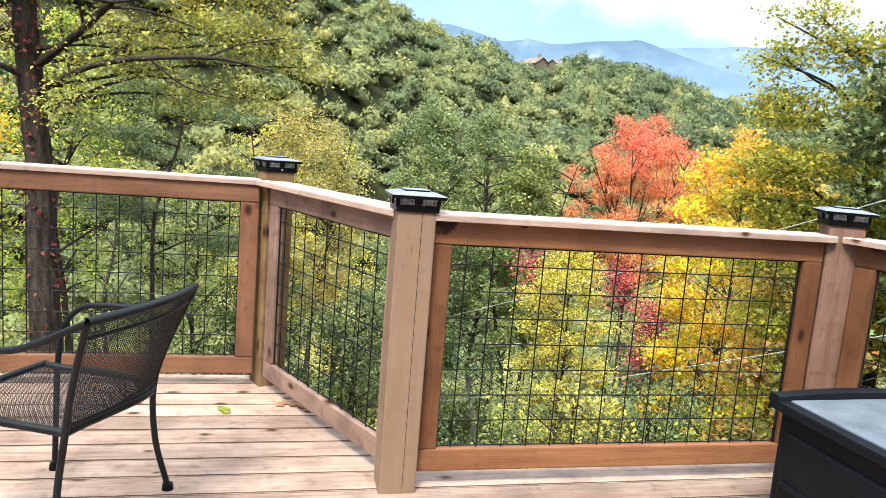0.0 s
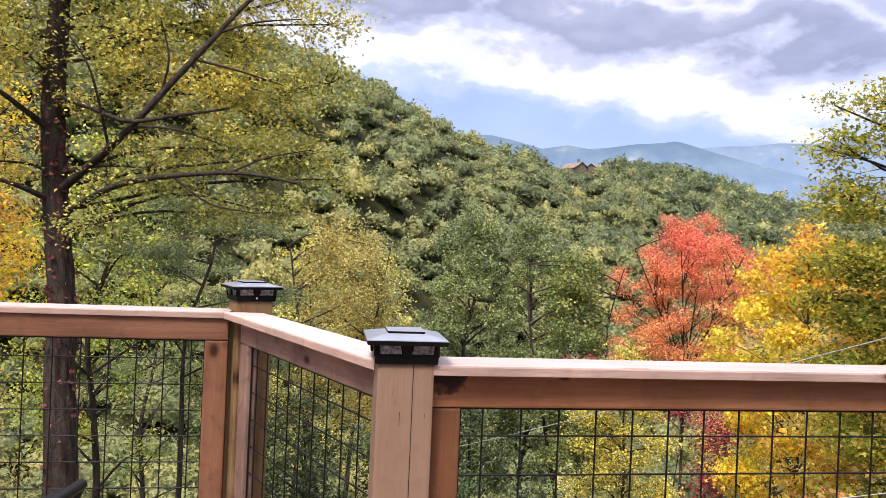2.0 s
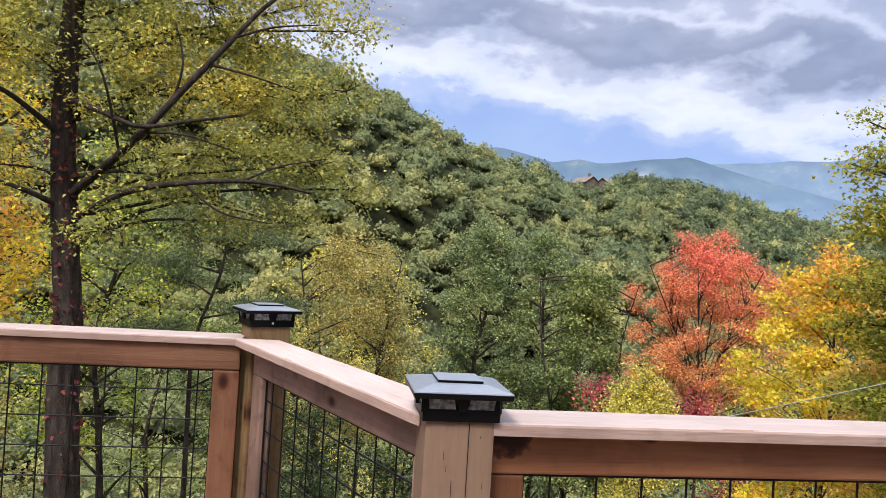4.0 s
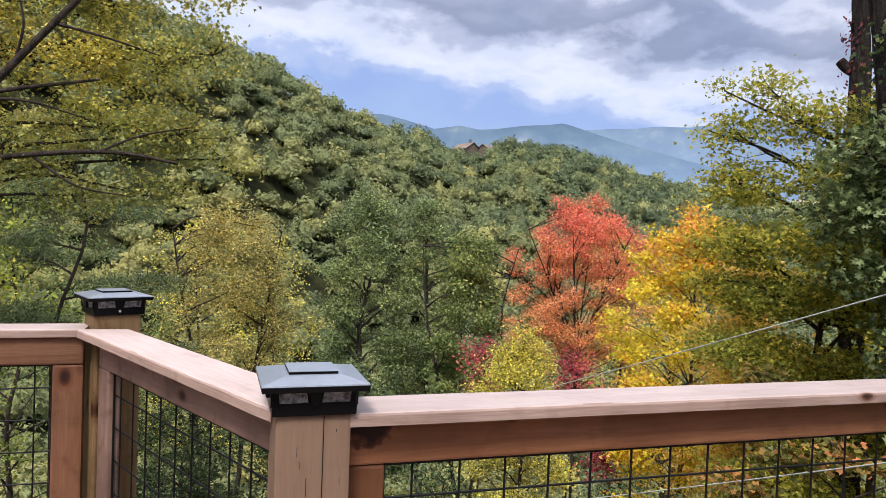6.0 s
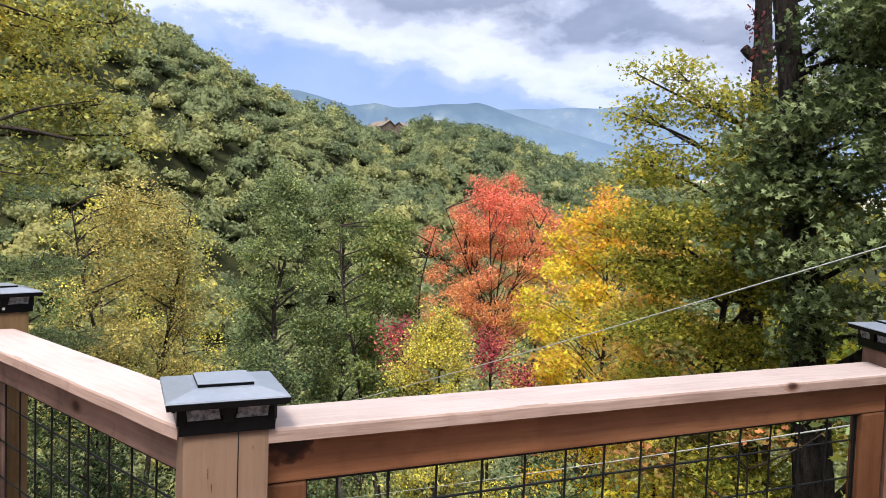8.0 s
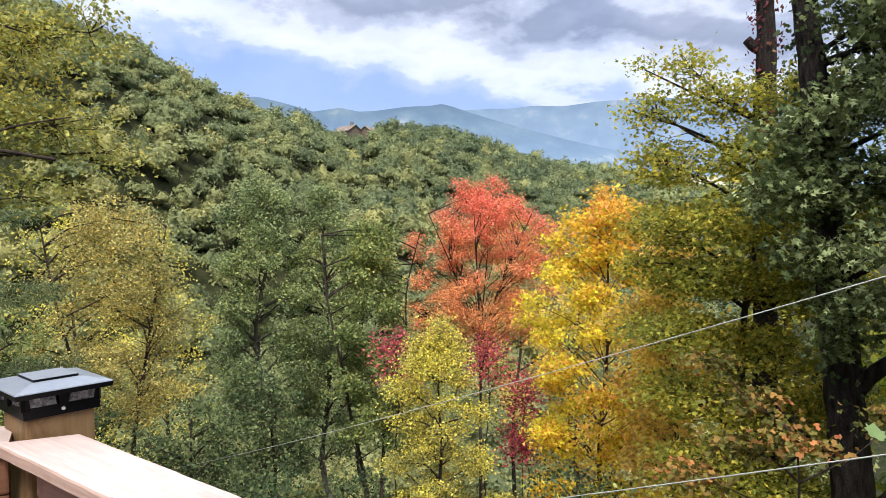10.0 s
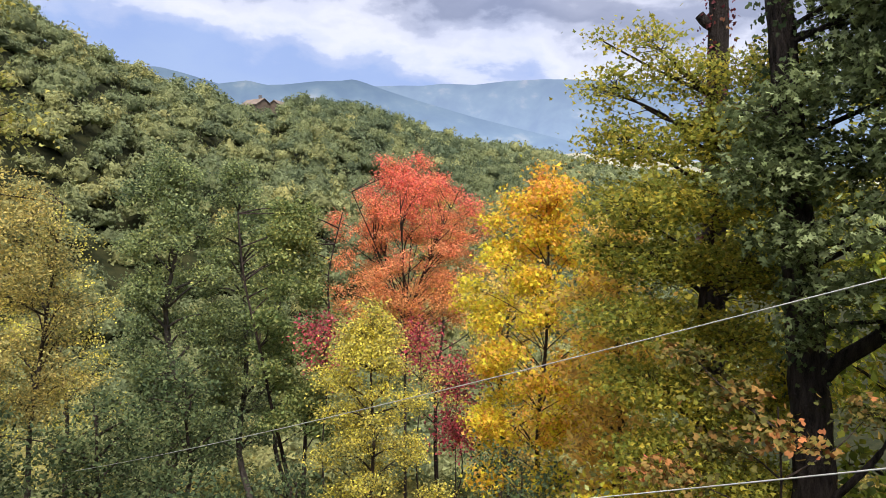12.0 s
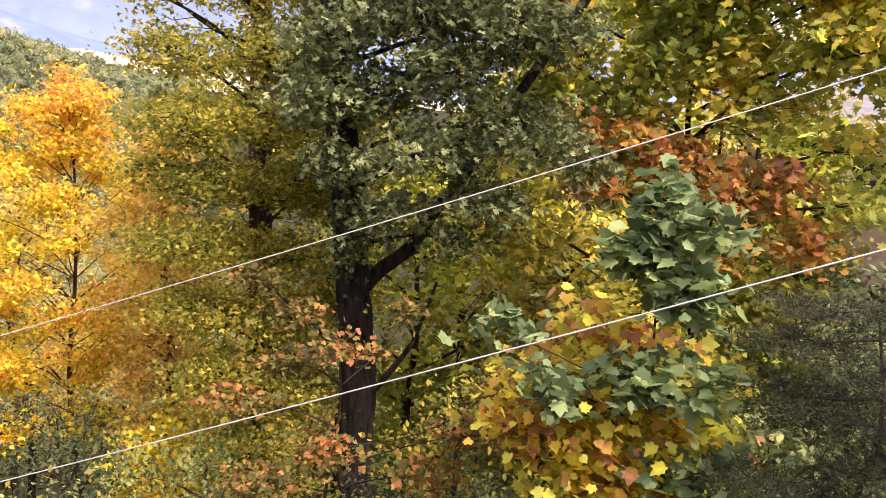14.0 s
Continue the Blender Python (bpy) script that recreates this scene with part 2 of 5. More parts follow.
    L(bs.outputs[0], ms.inputs[1]); L(tr.outputs[0], ms.inputs[2])
    L(ms.outputs[0], nt.nodes["Material Output"].inputs[0])
    return mt


def cedar(name, tone, grey=0.0, blotch=0.8, stain=None):
    """Two cuts of one cedar board stock: grain lengthwise and upright."""
    d, md, l = [tuple(v * tone for v in c) for c in ((0.240, 0.100, 0.050), (0.30, 0.135, 0.068), (0.35, 0.170, 0.092))]
    return wood(name + "_lengthwise", d, md, l, "x", grey=grey, blotch=blotch, stain=stain, line=0.4), wood(name + "_upright", d, md, l, "z", grey=grey, blotch=blotch, line=0.4)


cedar_red, cedar_pale, cedar_grey = cedar("red_cedar", 0.50, -0.08), cedar("pale_cedar", 0.70), cedar("weathered_cedar", 1.05, 0.30, 1.0)
cedar_stained = cedar("stained_red_cedar", 0.92, -0.06, 0.45, stain=(0.118, 1.02, 0.036))[0], cedar_red[1]
cedar_x, cedar_z = cedar_red
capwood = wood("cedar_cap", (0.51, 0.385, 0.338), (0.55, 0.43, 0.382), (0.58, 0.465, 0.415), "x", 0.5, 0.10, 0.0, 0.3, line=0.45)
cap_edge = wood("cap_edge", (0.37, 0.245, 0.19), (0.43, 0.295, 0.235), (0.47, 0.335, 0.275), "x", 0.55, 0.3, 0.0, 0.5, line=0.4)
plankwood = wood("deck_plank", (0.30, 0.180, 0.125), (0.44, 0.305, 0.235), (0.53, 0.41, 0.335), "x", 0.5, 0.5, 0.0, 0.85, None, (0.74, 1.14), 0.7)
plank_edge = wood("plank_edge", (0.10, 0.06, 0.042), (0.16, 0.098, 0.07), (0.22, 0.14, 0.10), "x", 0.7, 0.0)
fir_post = wood("pale_post", (0.205, 0.128, 0.082), (0.22, 0.139, 0.090), (0.235, 0.150, 0.099), "z", 0.6, 0.0, 0.0, 0.3, line=0.2)
pine_post = wood("yellow_pine_post", (0.165, 0.094, 0.038), (0.235, 0.14, 0.06), (0.285, 0.185, 0.09), "z", 0.6, 0.3)
brown_post = wood("brown_post", (0.145, 0.077, 0.052), (0.195, 0.106, 0.073), (0.235, 0.134, 0.096), "z", 0.62, 0.3, line=0.4)
black_metal = mottled("black_metal", (0.004, 0.0045, 0.005), (0.011, 0.0115, 0.013), 12, 0.42, 0.0, sheen=0.22)
wire_metal = mottled("black_wire", (0.004, 0.004, 0.004), (0.010, 0.0095, 0.009), 30, 0.5, 0.0, sheen=0.25)
# greys of cap roof and solar cell are lightened with the sky's reflection
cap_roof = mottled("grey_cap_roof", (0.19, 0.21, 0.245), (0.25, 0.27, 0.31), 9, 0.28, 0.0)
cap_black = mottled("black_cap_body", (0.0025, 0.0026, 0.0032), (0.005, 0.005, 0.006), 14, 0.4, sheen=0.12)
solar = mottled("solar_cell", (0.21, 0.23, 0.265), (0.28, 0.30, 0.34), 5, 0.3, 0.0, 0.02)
frost = mottled("frosted_pane", (0.02, 0.02, 0.022), (0.62, 0.62, 0.62), 80, 0.12, 0.0, 1.0, 0.006)
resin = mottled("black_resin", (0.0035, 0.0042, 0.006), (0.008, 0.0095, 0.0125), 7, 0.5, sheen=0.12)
# dust on black resin, plus the sky's reflection painted in as grey-blue
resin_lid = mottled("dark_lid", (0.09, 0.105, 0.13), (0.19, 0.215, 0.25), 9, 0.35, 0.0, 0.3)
bark = mottled("bark", (0.022, 0.016, 0.013), (0.10, 0.075, 0.06), 5, 0.9, 0, 1.0, 0.03, (2.4, 2.4, 0.5), 0.1)
bark_grey = mottled("grey_bark", (0.04, 0.034, 0.028), (0.16, 0.135, 0.115), 5, 0.9, 0, 1.0, 0.03, (2.4, 2.4, 0.5), 0.1)
soil = mottled("forest_floor", (0.014, 0.020, 0.008), (0.05, 0.048, 0.018), 0.8, 0.95, 0, 0.6, 0.05, (1, 1, 1), 0.1)
cable_mat = mottled("white_cable", (0.46, 0.44, 0.39), (0.62, 0.60, 0.55), 3, 0.5)
siding = mottled("log_siding", (0.10, 0.072, 0.05), (0.2, 0.145, 0.10), 2, 0.7, 0, 0.3, 0.01, (0.3, 0.3, 4))
shingle = mottled("grey_shingle", (0.11, 0.105, 0.10), (0.24, 0.23, 0.22), 4, 0.85, 0, 0.5, 0.02)
tan_roof = mottled("tan_roof", (0.17, 0.125, 0.09), (0.28, 0.215, 0.16), 0.6, 0.8)
white_paint = mottled("white_paint", (0.6, 0.6, 0.58), (0.78, 0.78, 0.76), 4, 0.5)
dark_glass = mottled("dark_glass", (0.01, 0.012, 0.014), (0.03, 0.035, 0.04), 0.4, 0.08)

vine_leaf = leaves("creeper_leaves", [(0.15, (0.05, 0.012, 0.014)), (0.6, (0.13, 0.03, 0.025)), (0.9, (0.10, 0.07, 0.02))], 0.9)
# darker green that puts the shade below the deck into the leaf colour
shade_green = leaves("shade_green_leaves", [(0.15, (0.020, 0.032, 0.012)), (0.55, (0.050, 0.068, 0.022)), (0.9, (0.130, 0.140, 0.045))], 0.6, 0.6, 0.3, 0.6, sheen=0.12)
yellow_green_dim = leaves("yellowish_green_leaves", [(0.15, (0.05, 0.08, 0.02)), (0.5, (0.105, 0.13, 0.036)), (0.78, (0.18, 0.185, 0.045)), (0.95, (0.28, 0.245, 0.05))], 0.3)
bark_dark = mottled("dark_bark", (0.008, 0.0065, 0.0058), (0.088, 0.070, 0.060), 7, 0.9, 0, 1.0, 0.05, (2.4, 2.4, 0.5), 0.1)
oak_green = leaves("oak_leaves", [(0.12, (0.0855, 0.108, 0.0255)), (0.42, (0.194, 0.196, 0.0432)), (0.68, (0.318, 0.276, 0.053)), (0.88, (0.469, 0.349, 0.054)), (0.98, (0.521, 0.271, 0.054))], 0.6, 0.42)
oak_dark = leaves("grey_green_oak_leaves", [(0.12, (0.019, 0.028, 0.00902)), (0.42, (0.0551, 0.07, 0.02132)), (0.72, (0.1187, 0.141, 0.0492)), (0.95, (0.2375, 0.268, 0.1066))], 0.9, 0.5, 0.35, 0.6, sheen=0.12)
green_tree = leaves("green_leaves", [(0.15, (0.04028, 0.05832, 0.02392)), (0.5, (0.1102, 0.1382, 0.04784)), (0.78, (0.2067, 0.2268, 0.069)), (0.95, (0.3392, 0.324, 0.0828))], 0.3, 0.55, 0.4)
ochre = leaves("ochre_leaves", [(0.15, (0.1064, 0.1117, 0.0357)), (0.45, (0.2184, 0.1915, 0.0525)), (0.75, (0.3528, 0.2679, 0.063)), (0.95, (0.5264, 0.3876, 0.05775))], 0.35)
red_leaf = leaves("red_leaves", [(0.1, (0.4, 0.1976, 0.0451)), (0.36, (0.52, 0.2132, 0.06396)), (0.62, (0.54, 0.156, 0.0656)), (0.9, (0.5, 0.06448, 0.0656))], 0.4, 0.35, 0.4, 0.5, False, (8.5, 15.5))
crimson = leaves("crimson_leaves", [(0.12, (0.06, 0.045, 0.018)), (0.38, (0.15, 0.030, 0.028)), (0.66, (0.30, 0.045, 0.052)), (0.92, (0.40, 0.13, 0.06))], 0.8)
yellow_leaf = leaves("yellow_leaves", [(0.08, (0.36, 0.30, 0.04)), (0.28, (0.74, 0.40, 0.026)), (0.55, (0.77, 0.29, 0.024)), (0.90, (0.72, 0.19, 0.06))], 0.35, 0.5, 0.5)
yellow_green = leaves("yellow_green_leaves", [(0.12, (0.075, 0.088, 0.026)), (0.36, (0.20, 0.19, 0.046)), (0.60, (0.46, 0.34, 0.05)), (0.90, (0.70, 0.41, 0.045))], 0.55)
# reversed climb paints lower leaves lighter against crown shade, the sunlit top darker
maple_leaf = leaves("olive_and_gold_maple_leaves", [(0.10, (0.05215, 0.07116, 0.01403)), (0.38, (0.1414, 0.1578, 0.02431)), (0.62, (0.2782, 0.2446, 0.03179)), (0.82, (0.51, 0.3057, 0.03927)), (0.97, (0.7186, 0.2891, 0.06545))], 0.55, 0.45, 0.6, 0.5, False, (25, -12), 0.15)
norway_leaf = leaves("pale_green_maple_leaves", [(0.10, (0.02952, 0.0528, 0.02)), (0.40, (0.07216, 0.11, 0.0384)), (0.70, (0.1435, 0.1892, 0.064)), (0.90, (0.2214, 0.2728, 0.08)), (0.985, (0.451, 0.3168, 0.024))], 1.1, 0.45, 0.4, 0.6, sheen=0.15)
rust_leaf = leaves("olive_and_gold_leaves", [(0.10, (0.105, 0.145, 0.030)), (0.44, (0.225, 0.255, 0.044)), (0.62, (0.36, 0.315, 0.044)), (0.78, (0.64, 0.36, 0.045)), (0.90, (0.60, 0.24, 0.06))], 1.1, 0.4, 0.65)
russet_leaf = leaves("russet_leaves", [(0.10, (0.070, 0.085, 0.022)), (0.34, (0.175, 0.140, 0.028)), (0.54, (0.36, 0.20, 0.032)), (0.72, (0.28, 0.115, 0.040)), (0.95, (0.135, 0.064, 0.042))], 1.6, 0.55, 0.5)
needle = leaves("needles", [(0.15, (0.0123, 0.01558, 0.00624)), (0.55, (0.0246, 0.02952, 0.0117)), (0.9, (0.0492, 0.05412, 0.0234))], 0.7, 0.6, 0.15, 0.7, sheen=0.15)
pine_needle = leaves("pine_needles", [(0.15, (0.032, 0.046, 0.018)), (0.55, (0.072, 0.092, 0.032)), (0.9, (0.135, 0.150, 0.048))], 0.7, 0.6, 0.25, 0.6, sheen=0.2)
gold_sapling = leaves("gold_orange_maple_leaves", [(0.08, (0.1495, 0.0782, 0.045)), (0.26, (0.299, 0.1437, 0.055)), (0.42, (0.644, 0.2875, 0.036)), (0.58, (0.759, 0.46, 0.045)), (0.74, (0.46, 0.437, 0.07)), (0.95, (0.2185, 0.276, 0.07))], 1.6, 0.6, 0.6)
lime = leaves("lime_leaves", [(0.15, (0.08, 0.115, 0.02)), (0.5, (0.20, 0.235, 0.03)), (0.9, (0.40, 0.35, 0.04))], 0.6)
salmon_leaf = leaves("orange_and_green_leaves", [(0.1, (0.03825, 0.0442, 0.0117)), (0.42, (0.08925, 0.0833, 0.0171)), (0.68, (0.1955, 0.102, 0.0252)), (0.86, (0.323, 0.1062, 0.0378)), (0.97, (0.323, 0.085, 0.045))], 0.9, 0.5, 0.4, 0.6, sheen=0.12)
orange_leaf = leaves("orange_leaves", [(0.1, (0.32, 0.19, 0.035)), (0.45, (0.58, 0.29, 0.07)), (0.8, (0.62, 0.36, 0.045)), (0.95, (0.58, 0.20, 0.10))], 0.5, 0.55, 0.6)
litter_leaf = leaves("dry_leaves", [(0.1, (0.16, 0.07, 0.03)), (0.5, (0.30, 0.16, 0.07)), (0.9, (0.42, 0.27, 0.12))], 3.0)
hollow_leaf = leaves("young_wood_leaves", [(0.05, (0.030, 0.042, 0.014)), (0.28, (0.070, 0.082, 0.024)), (0.52, (0.135, 0.130, 0.032)), (0.76, (0.26, 0.20, 0.04)), (0.96, (0.42, 0.26, 0.05))], 0.05, 0.4, 0.3, 0.7, True, sheen=0.1)
# distant haze is put into this palette: lighter than the nearer woods' leaves
hazed_hill_leaf = leaves("hazed_hill_leaves", [(0.05, (0.066, 0.086, 0.038)), (0.28, (0.136, 0.156, 0.058)), (0.52, (0.215, 0.214, 0.069)), (0.76, (0.325, 0.280, 0.078)), (0.96, (0.45, 0.30, 0.075))], 0.05, 0.14, 0.2, 0.7, True, sheen=0.2)


# ---------------------------------------------------------------- mesh helpers
def mesh_of(name, bm):
    me = bpy.data.meshes.new(name)
    bm.to_mesh(me)
    bm.free()
    return me


def part(name, bm, mat, parent=None, label=""):
    me = bm if isinstance(bm, bpy.types.Mesh) else mesh_of(name, bm)
    if not me.materials:
        me.materials.append(mat)
    ob = new(name, me)
    ob.parent = parent
    return tagged(ob, label)


def empty(name, m, label="", category="", group="", kind=""):
    ob = new(name)
    ob.matrix_world = m
    return tagged(ob, label, category, group, kind)


def box(bm, x0, x1, y0, y1, z0, z1, bevel=0.004, seg=2):
    vs = bmesh.ops.create_cube(bm, size=1)["verts"]
    for v in vs:
        v.co = Vector(((x0 + x1) / 2 + v.co.x * (x1 - x0), (y0 + y1) / 2 + v.co.y * (y1 - y0), (z0 + z1) / 2 + v.co.z * (z1 - z0)))
    if bevel:
        es = {e for v in vs for e in v.link_edges}
        bmesh.ops.bevel(bm, geom=list(es), offset=bevel, segments=seg, affect="EDGES", profile=0.6)
    return bm


def new_box(*a, **k):
    return box(bmesh.new(), *a, **k)


def raw_mesh(name, verts, sizes, index, mat, smooth=False):
    """A mesh from flat arrays: points, corners of each face, and the corners' points."""
    me = bpy.data.meshes.new(name)
    verts = np.ascontiguousarray(verts, np.float32)
    sizes = np.asarray(sizes, np.int32)
    me.vertices.add(len(verts)); me.vertices.foreach_set("co", verts.ravel())
    me.loops.add(len(index)); me.loops.foreach_set("vertex_index", np.asarray(index, np.int32))
    me.polygons.add(len(sizes))
    me.polygons.foreach_set("loop_start", np.concatenate([[0], np.cumsum(sizes)[:-1]]).astype(np.int32))
    me.polygons.foreach_set("loop_total", sizes)
    me.polygons.foreach_set("use_smooth", np.full(len(sizes), smooth))
    me.update(calc_edges=True)
    me.materials.append(mat)
    return me


class Tubes:
    """Collects tapered tubes and makes one mesh of them."""
    def __init__(self):
        self.v, self.f, self.n = [], [], 0

    def add(self, pts, radii, sides=5, rough=0.0):
        pts, radii = np.asarray(pts, float), np.asarray(radii, float)
        d = np.gradient(pts, axis=0)
        d /= np.linalg.norm(d, axis=1)[:, None] + 1e-9
        ref = np.where(np.abs(d[:, 2:3]) > 0.9, np.array([[1.0, 0, 0]]), np.array([[0, 0, 1.0]]))
        a = np.cross(d, ref); a /= np.linalg.norm(a, axis=1)[:, None] + 1e-9
        b = np.cross(d, a)
        k = len(pts)
        th = np.arange(sides) * 2 * np.pi / sides
        rr = radii[:, None] * np.ones(sides)
        if rough:  # ridged bark
            h = np.cumsum(np.linalg.norm(np.gradient(pts, axis=0), axis=1))
            rr = rr * (1 + rough * (np.abs(np.sin(th[None] * 6.5 + 0.9 * np.sin(h[:, None] * 3.1) + np.sin(th[None] * 3))) - 0.6) + 0.5 * rough * np.sin(h[:, None] * 9 + th[None] * 11))
        ring = pts[:, None] + rr[:, :, None] * (np.cos(th)[None, :, None] * a[:, None] + np.sin(th)[None, :, None] * b[:, None])
        self.v.append(ring.reshape(-1, 3))
        i = np.arange(k - 1)[:, None] * sides
        j = np.arange(sides)[None, :]
        jn = (j + 1) % sides
        self.f.append((np.stack([i + j, i + jn, i + sides + jn, i + sides + j], -1) + self.n).reshape(-1, 4))
        self.n += k * sides
        return self

    def mesh(self, name, mat):
        f = np.concatenate(self.f)
        return raw_mesh(name, np.concatenate(self.v), np.full(len(f), 4), f.ravel(), mat, True)


def curve_pts(pts, n=8):
    """A smooth line through the given points."""
    p = np.asarray(pts, float)
    p = np.vstack([2 * p[0] - p[1], p, 2 * p[-1] - p[-2]])
    out = []
    for i in range(1, len(p) - 2):
        for t in np.linspace(0, 1, n, endpoint=False):
            a, b, c, d = p[i - 1], p[i], p[i + 1], p[i + 2]
            out.append(0.5 * (2 * b + (c - a) * t + (2 * a - 5 * b + 4 * c - d) * t * t + (3 * b - a - 3 * c + d) * t ** 3))
    out.append(p[-2])
    return np.array(out)


def lobed(angles, radii):
    return np.array([(r * math.sin(radians(a)), r * math.cos(radians(a))) for a, r in zip(angles, radii)])


LEAF = {
    "kite": np.array([(0, 0), (0.3, 0.45), (0, 1), (-0.3, 0.45)]),
    "oval": np.array([(0, 0), (0.24, 0.25), (0.27, 0.6), (0, 1), (-0.27, 0.6), (-0.24, 0.25)]),
    "oak": np.array([(0, 0), (0.36, 0.30), (0.10, 0.45), (0.38, 0.72), (0, 1), (-0.38, 0.72), (-0.10, 0.45), (-0.36, 0.30)]),
    "trefoil": np.array([(0, 0), (0.42, 0.32), (0.14, 0.50), (0, 1), (-0.14, 0.50), (-0.42, 0.32)]),
    "maple": np.array([(0, 0.0), (0.28, -0.06), (0.24, 0.16), (0.56, 0.30), (0.30, 0.42), (0.36, 0.66), (0.14, 0.60), (0, 1), (-0.14, 0.60), (-0.36, 0.66), (-0.30, 0.42), (-0.56, 0.30), (-0.24, 0.16), (-0.28, -0.06)]),
    "broad": np.array([(0, 0.02), (0.20, -0.10), (0.40, -0.03), (0.37, 0.10), (0.62, 0.28), (0.43, 0.37), (0.50, 0.62), (0.30, 0.57), (0.19, 0.74), (0, 1), (-0.19, 0.74), (-0.30, 0.57), (-0.50, 0.62), (-0.43, 0.37), (-0.62, 0.28), (-0.37, 0.10), (-0.40, -0.03), (-0.20, -0.10)]),
    "pin_oak": np.array([(0.02, 0), (0.34, 0.22), (0.08, 0.36), (0.44, 0.62), (0.10, 0.64), (0, 1), (-0.10, 0.64), (-0.44, 0.62), (-0.08, 0.36), (-0.34, 0.22)]),
    "star": np.array([(0, 0), (0.45, 0.22), (0.2, 0.42), (0.3, 0.75), (0, 1), (-0.3, 0.75), (-0.2, 0.42), (-0.45, 0.22)]),
    "needle": np.array([(0.045, 0), (0.03, 1), (-0.03, 1), (-0.045, 0)]),
}


def leaf_mesh(name, centres, size, mat, shape, rng, lay=0.55, size_var=0.35, normals=None, droop=0.35):
    """Many leaves, each a small polygon of its own, lying more or less flat."""
    n = len(centres)
    sh = LEAF[shape]
    k = len(sh)
    if normals is None:
        normals = np.stack([rng.normal(0, lay, n), rng.normal(0, lay, n), np.abs(rng.normal(0.8, 0.3, n)) + 0.05], 1)
    else:
        normals = normals + rng.normal(0, lay, (n, 3))
    normals /= np.linalg.norm(normals, axis=1)[:, None] + 1e-9
    r = rng.normal(0, 1, (n, 3)); r[:, 2] -= droop
    u = r - (r * normals).sum(1)[:, None] * normals
    u /= np.linalg.norm(u, axis=1)[:, None] + 1e-9
    s = np.cross(u, normals)
    sz = size * (1 + rng.uniform(-size_var, size_var, n))
    v = centres[:, None] + sz[:, None, None] * (sh[None, :, 0, None] * s[:, None] + (sh[None, :, 1, None] - 0.4) * u[:, None])
    if k > 4:  # a slight fold along the midrib
        v = v + (sz[:, None, None] * 0.22 * np.abs(sh[None, :, 0, None])) * normals[:, None] * rng.choice([1, -0.6], n)[:, None, None]
    return raw_mesh(name, v.reshape(-1, 3), np.full(n, k), np.arange(n * k), mat)


# ---------------------------------------------------------------- the lie of the land
def table(a, rows):
    return np.interp(a, [r[0] for r in rows], [r[1] for r in rows])


CREST = [(-180, 0.10), (-90, 0.16), (-40, 0.30), (-15, 0.315), (-5.3, 0.292), (-1, 0.266), (0.8, 0.249), (2.6, 0.236), (4.6, 0.218), (6.5, 0.200), (9, 0.177), (11.8, 0.159), (14.4, 0.146), (16.6, 0.132),
         (18.2, 0.116), (20.4, 0.116), (21.8, 0.129), (23.2, 0.132), (24.8, 0.127), (27, 0.122), (28.3, 0.116), (30.6, 0.104), (32.7, 0.089), (35, 0.076), (38.8, 0.0675), (42, 0.058), (45, 0.045), (47.6, 0.036), (55, 0.024), (90, 0.03), (180, 0.10)]
CREST_R = [(-180, 260), (-40, 170), (-5, 190), (4, 215), (11, 250), (16.5, 290), (19, 318), (27, 335), (33, 410), (41, 520), (49, 640), (90, 500), (180, 260)]
SPUR = [(-40, -0.3), (1, 0.02), (7, 0.062), (12, 0.066), (16.6, 0.055), (20, 0.040), (23.4, 0.022), (26.6, -0.004), (32, -0.06), (44, -0.3)]


def smooth(x):
    x = np.clip(x, 0, 1)
    return x * x * (3 - 2 * x)


def land(x, y):
    """Height of the ground, in metres over the deck's floor."""
    x, y = np.asarray(x, float), np.asarray(y, float)
    r, a = np.hypot(x, y), np.degrees(np.arctan2(x, y))
    fall = 0.36 - 0.26 * smooth((np.abs(a - 15) - 35) / 55)
    near = -3.0 - fall * np.minimum(r, 62) - 0.05 * np.clip(r - 62, 0, 60)
    R, H = table(a, CREST_R), table(a, CREST) * table(a, CREST_R) - 7.5
    up = smooth((r - 75) / (R - 75)) ** 0.8
    z = near * (1 - up) + H * up
    spur = table(a, SPUR) * 150 - 6.5
    bump = np.exp(-((r - 150) / 36.0) ** 2)
    z = np.maximum(z, near * (1 - bump) + spur * bump)
    over = np.clip(r - R, 0, None)
    z = np.where(r > R, np.maximum(H - 0.28 * over, -70), z)
    return z + 0.25 * np.sin(x * 0.7 + 1) * np.cos(y * 0.6) * np.clip(r / 10, 0, 1)


def build_ground():
    rr = np.concatenate([[0.01], np.linspace(1.5, 60, 40), np.linspace(64, 700, 110), np.geomspace(740, 4900, 14)])
    aa = np.radians(np.arange(0, 360, 2.0))
    X, Y = rr[:, None] * np.sin(aa), rr[:, None] * np.cos(aa)
    Z = land(X, Y)
    na = len(aa)
    i, j = np.meshgrid(np.arange(len(rr) - 1), np.arange(na), indexing="ij")
    jn = (j + 1) % na
    f = np.stack([i * na + j, (i + 1) * na + j, (i + 1) * na + jn, i * na + jn], -1).reshape(-1, 4)
    me = raw_mesh("ground", np.stack([X, Y, Z], -1).reshape(-1, 3), np.full(len(f), 4), f.ravel(), soil, True)
    tagged(new("ground", me), "brown leaf-strewn forest floor falling away below the deck", "ground", kind="structure")


build_ground()

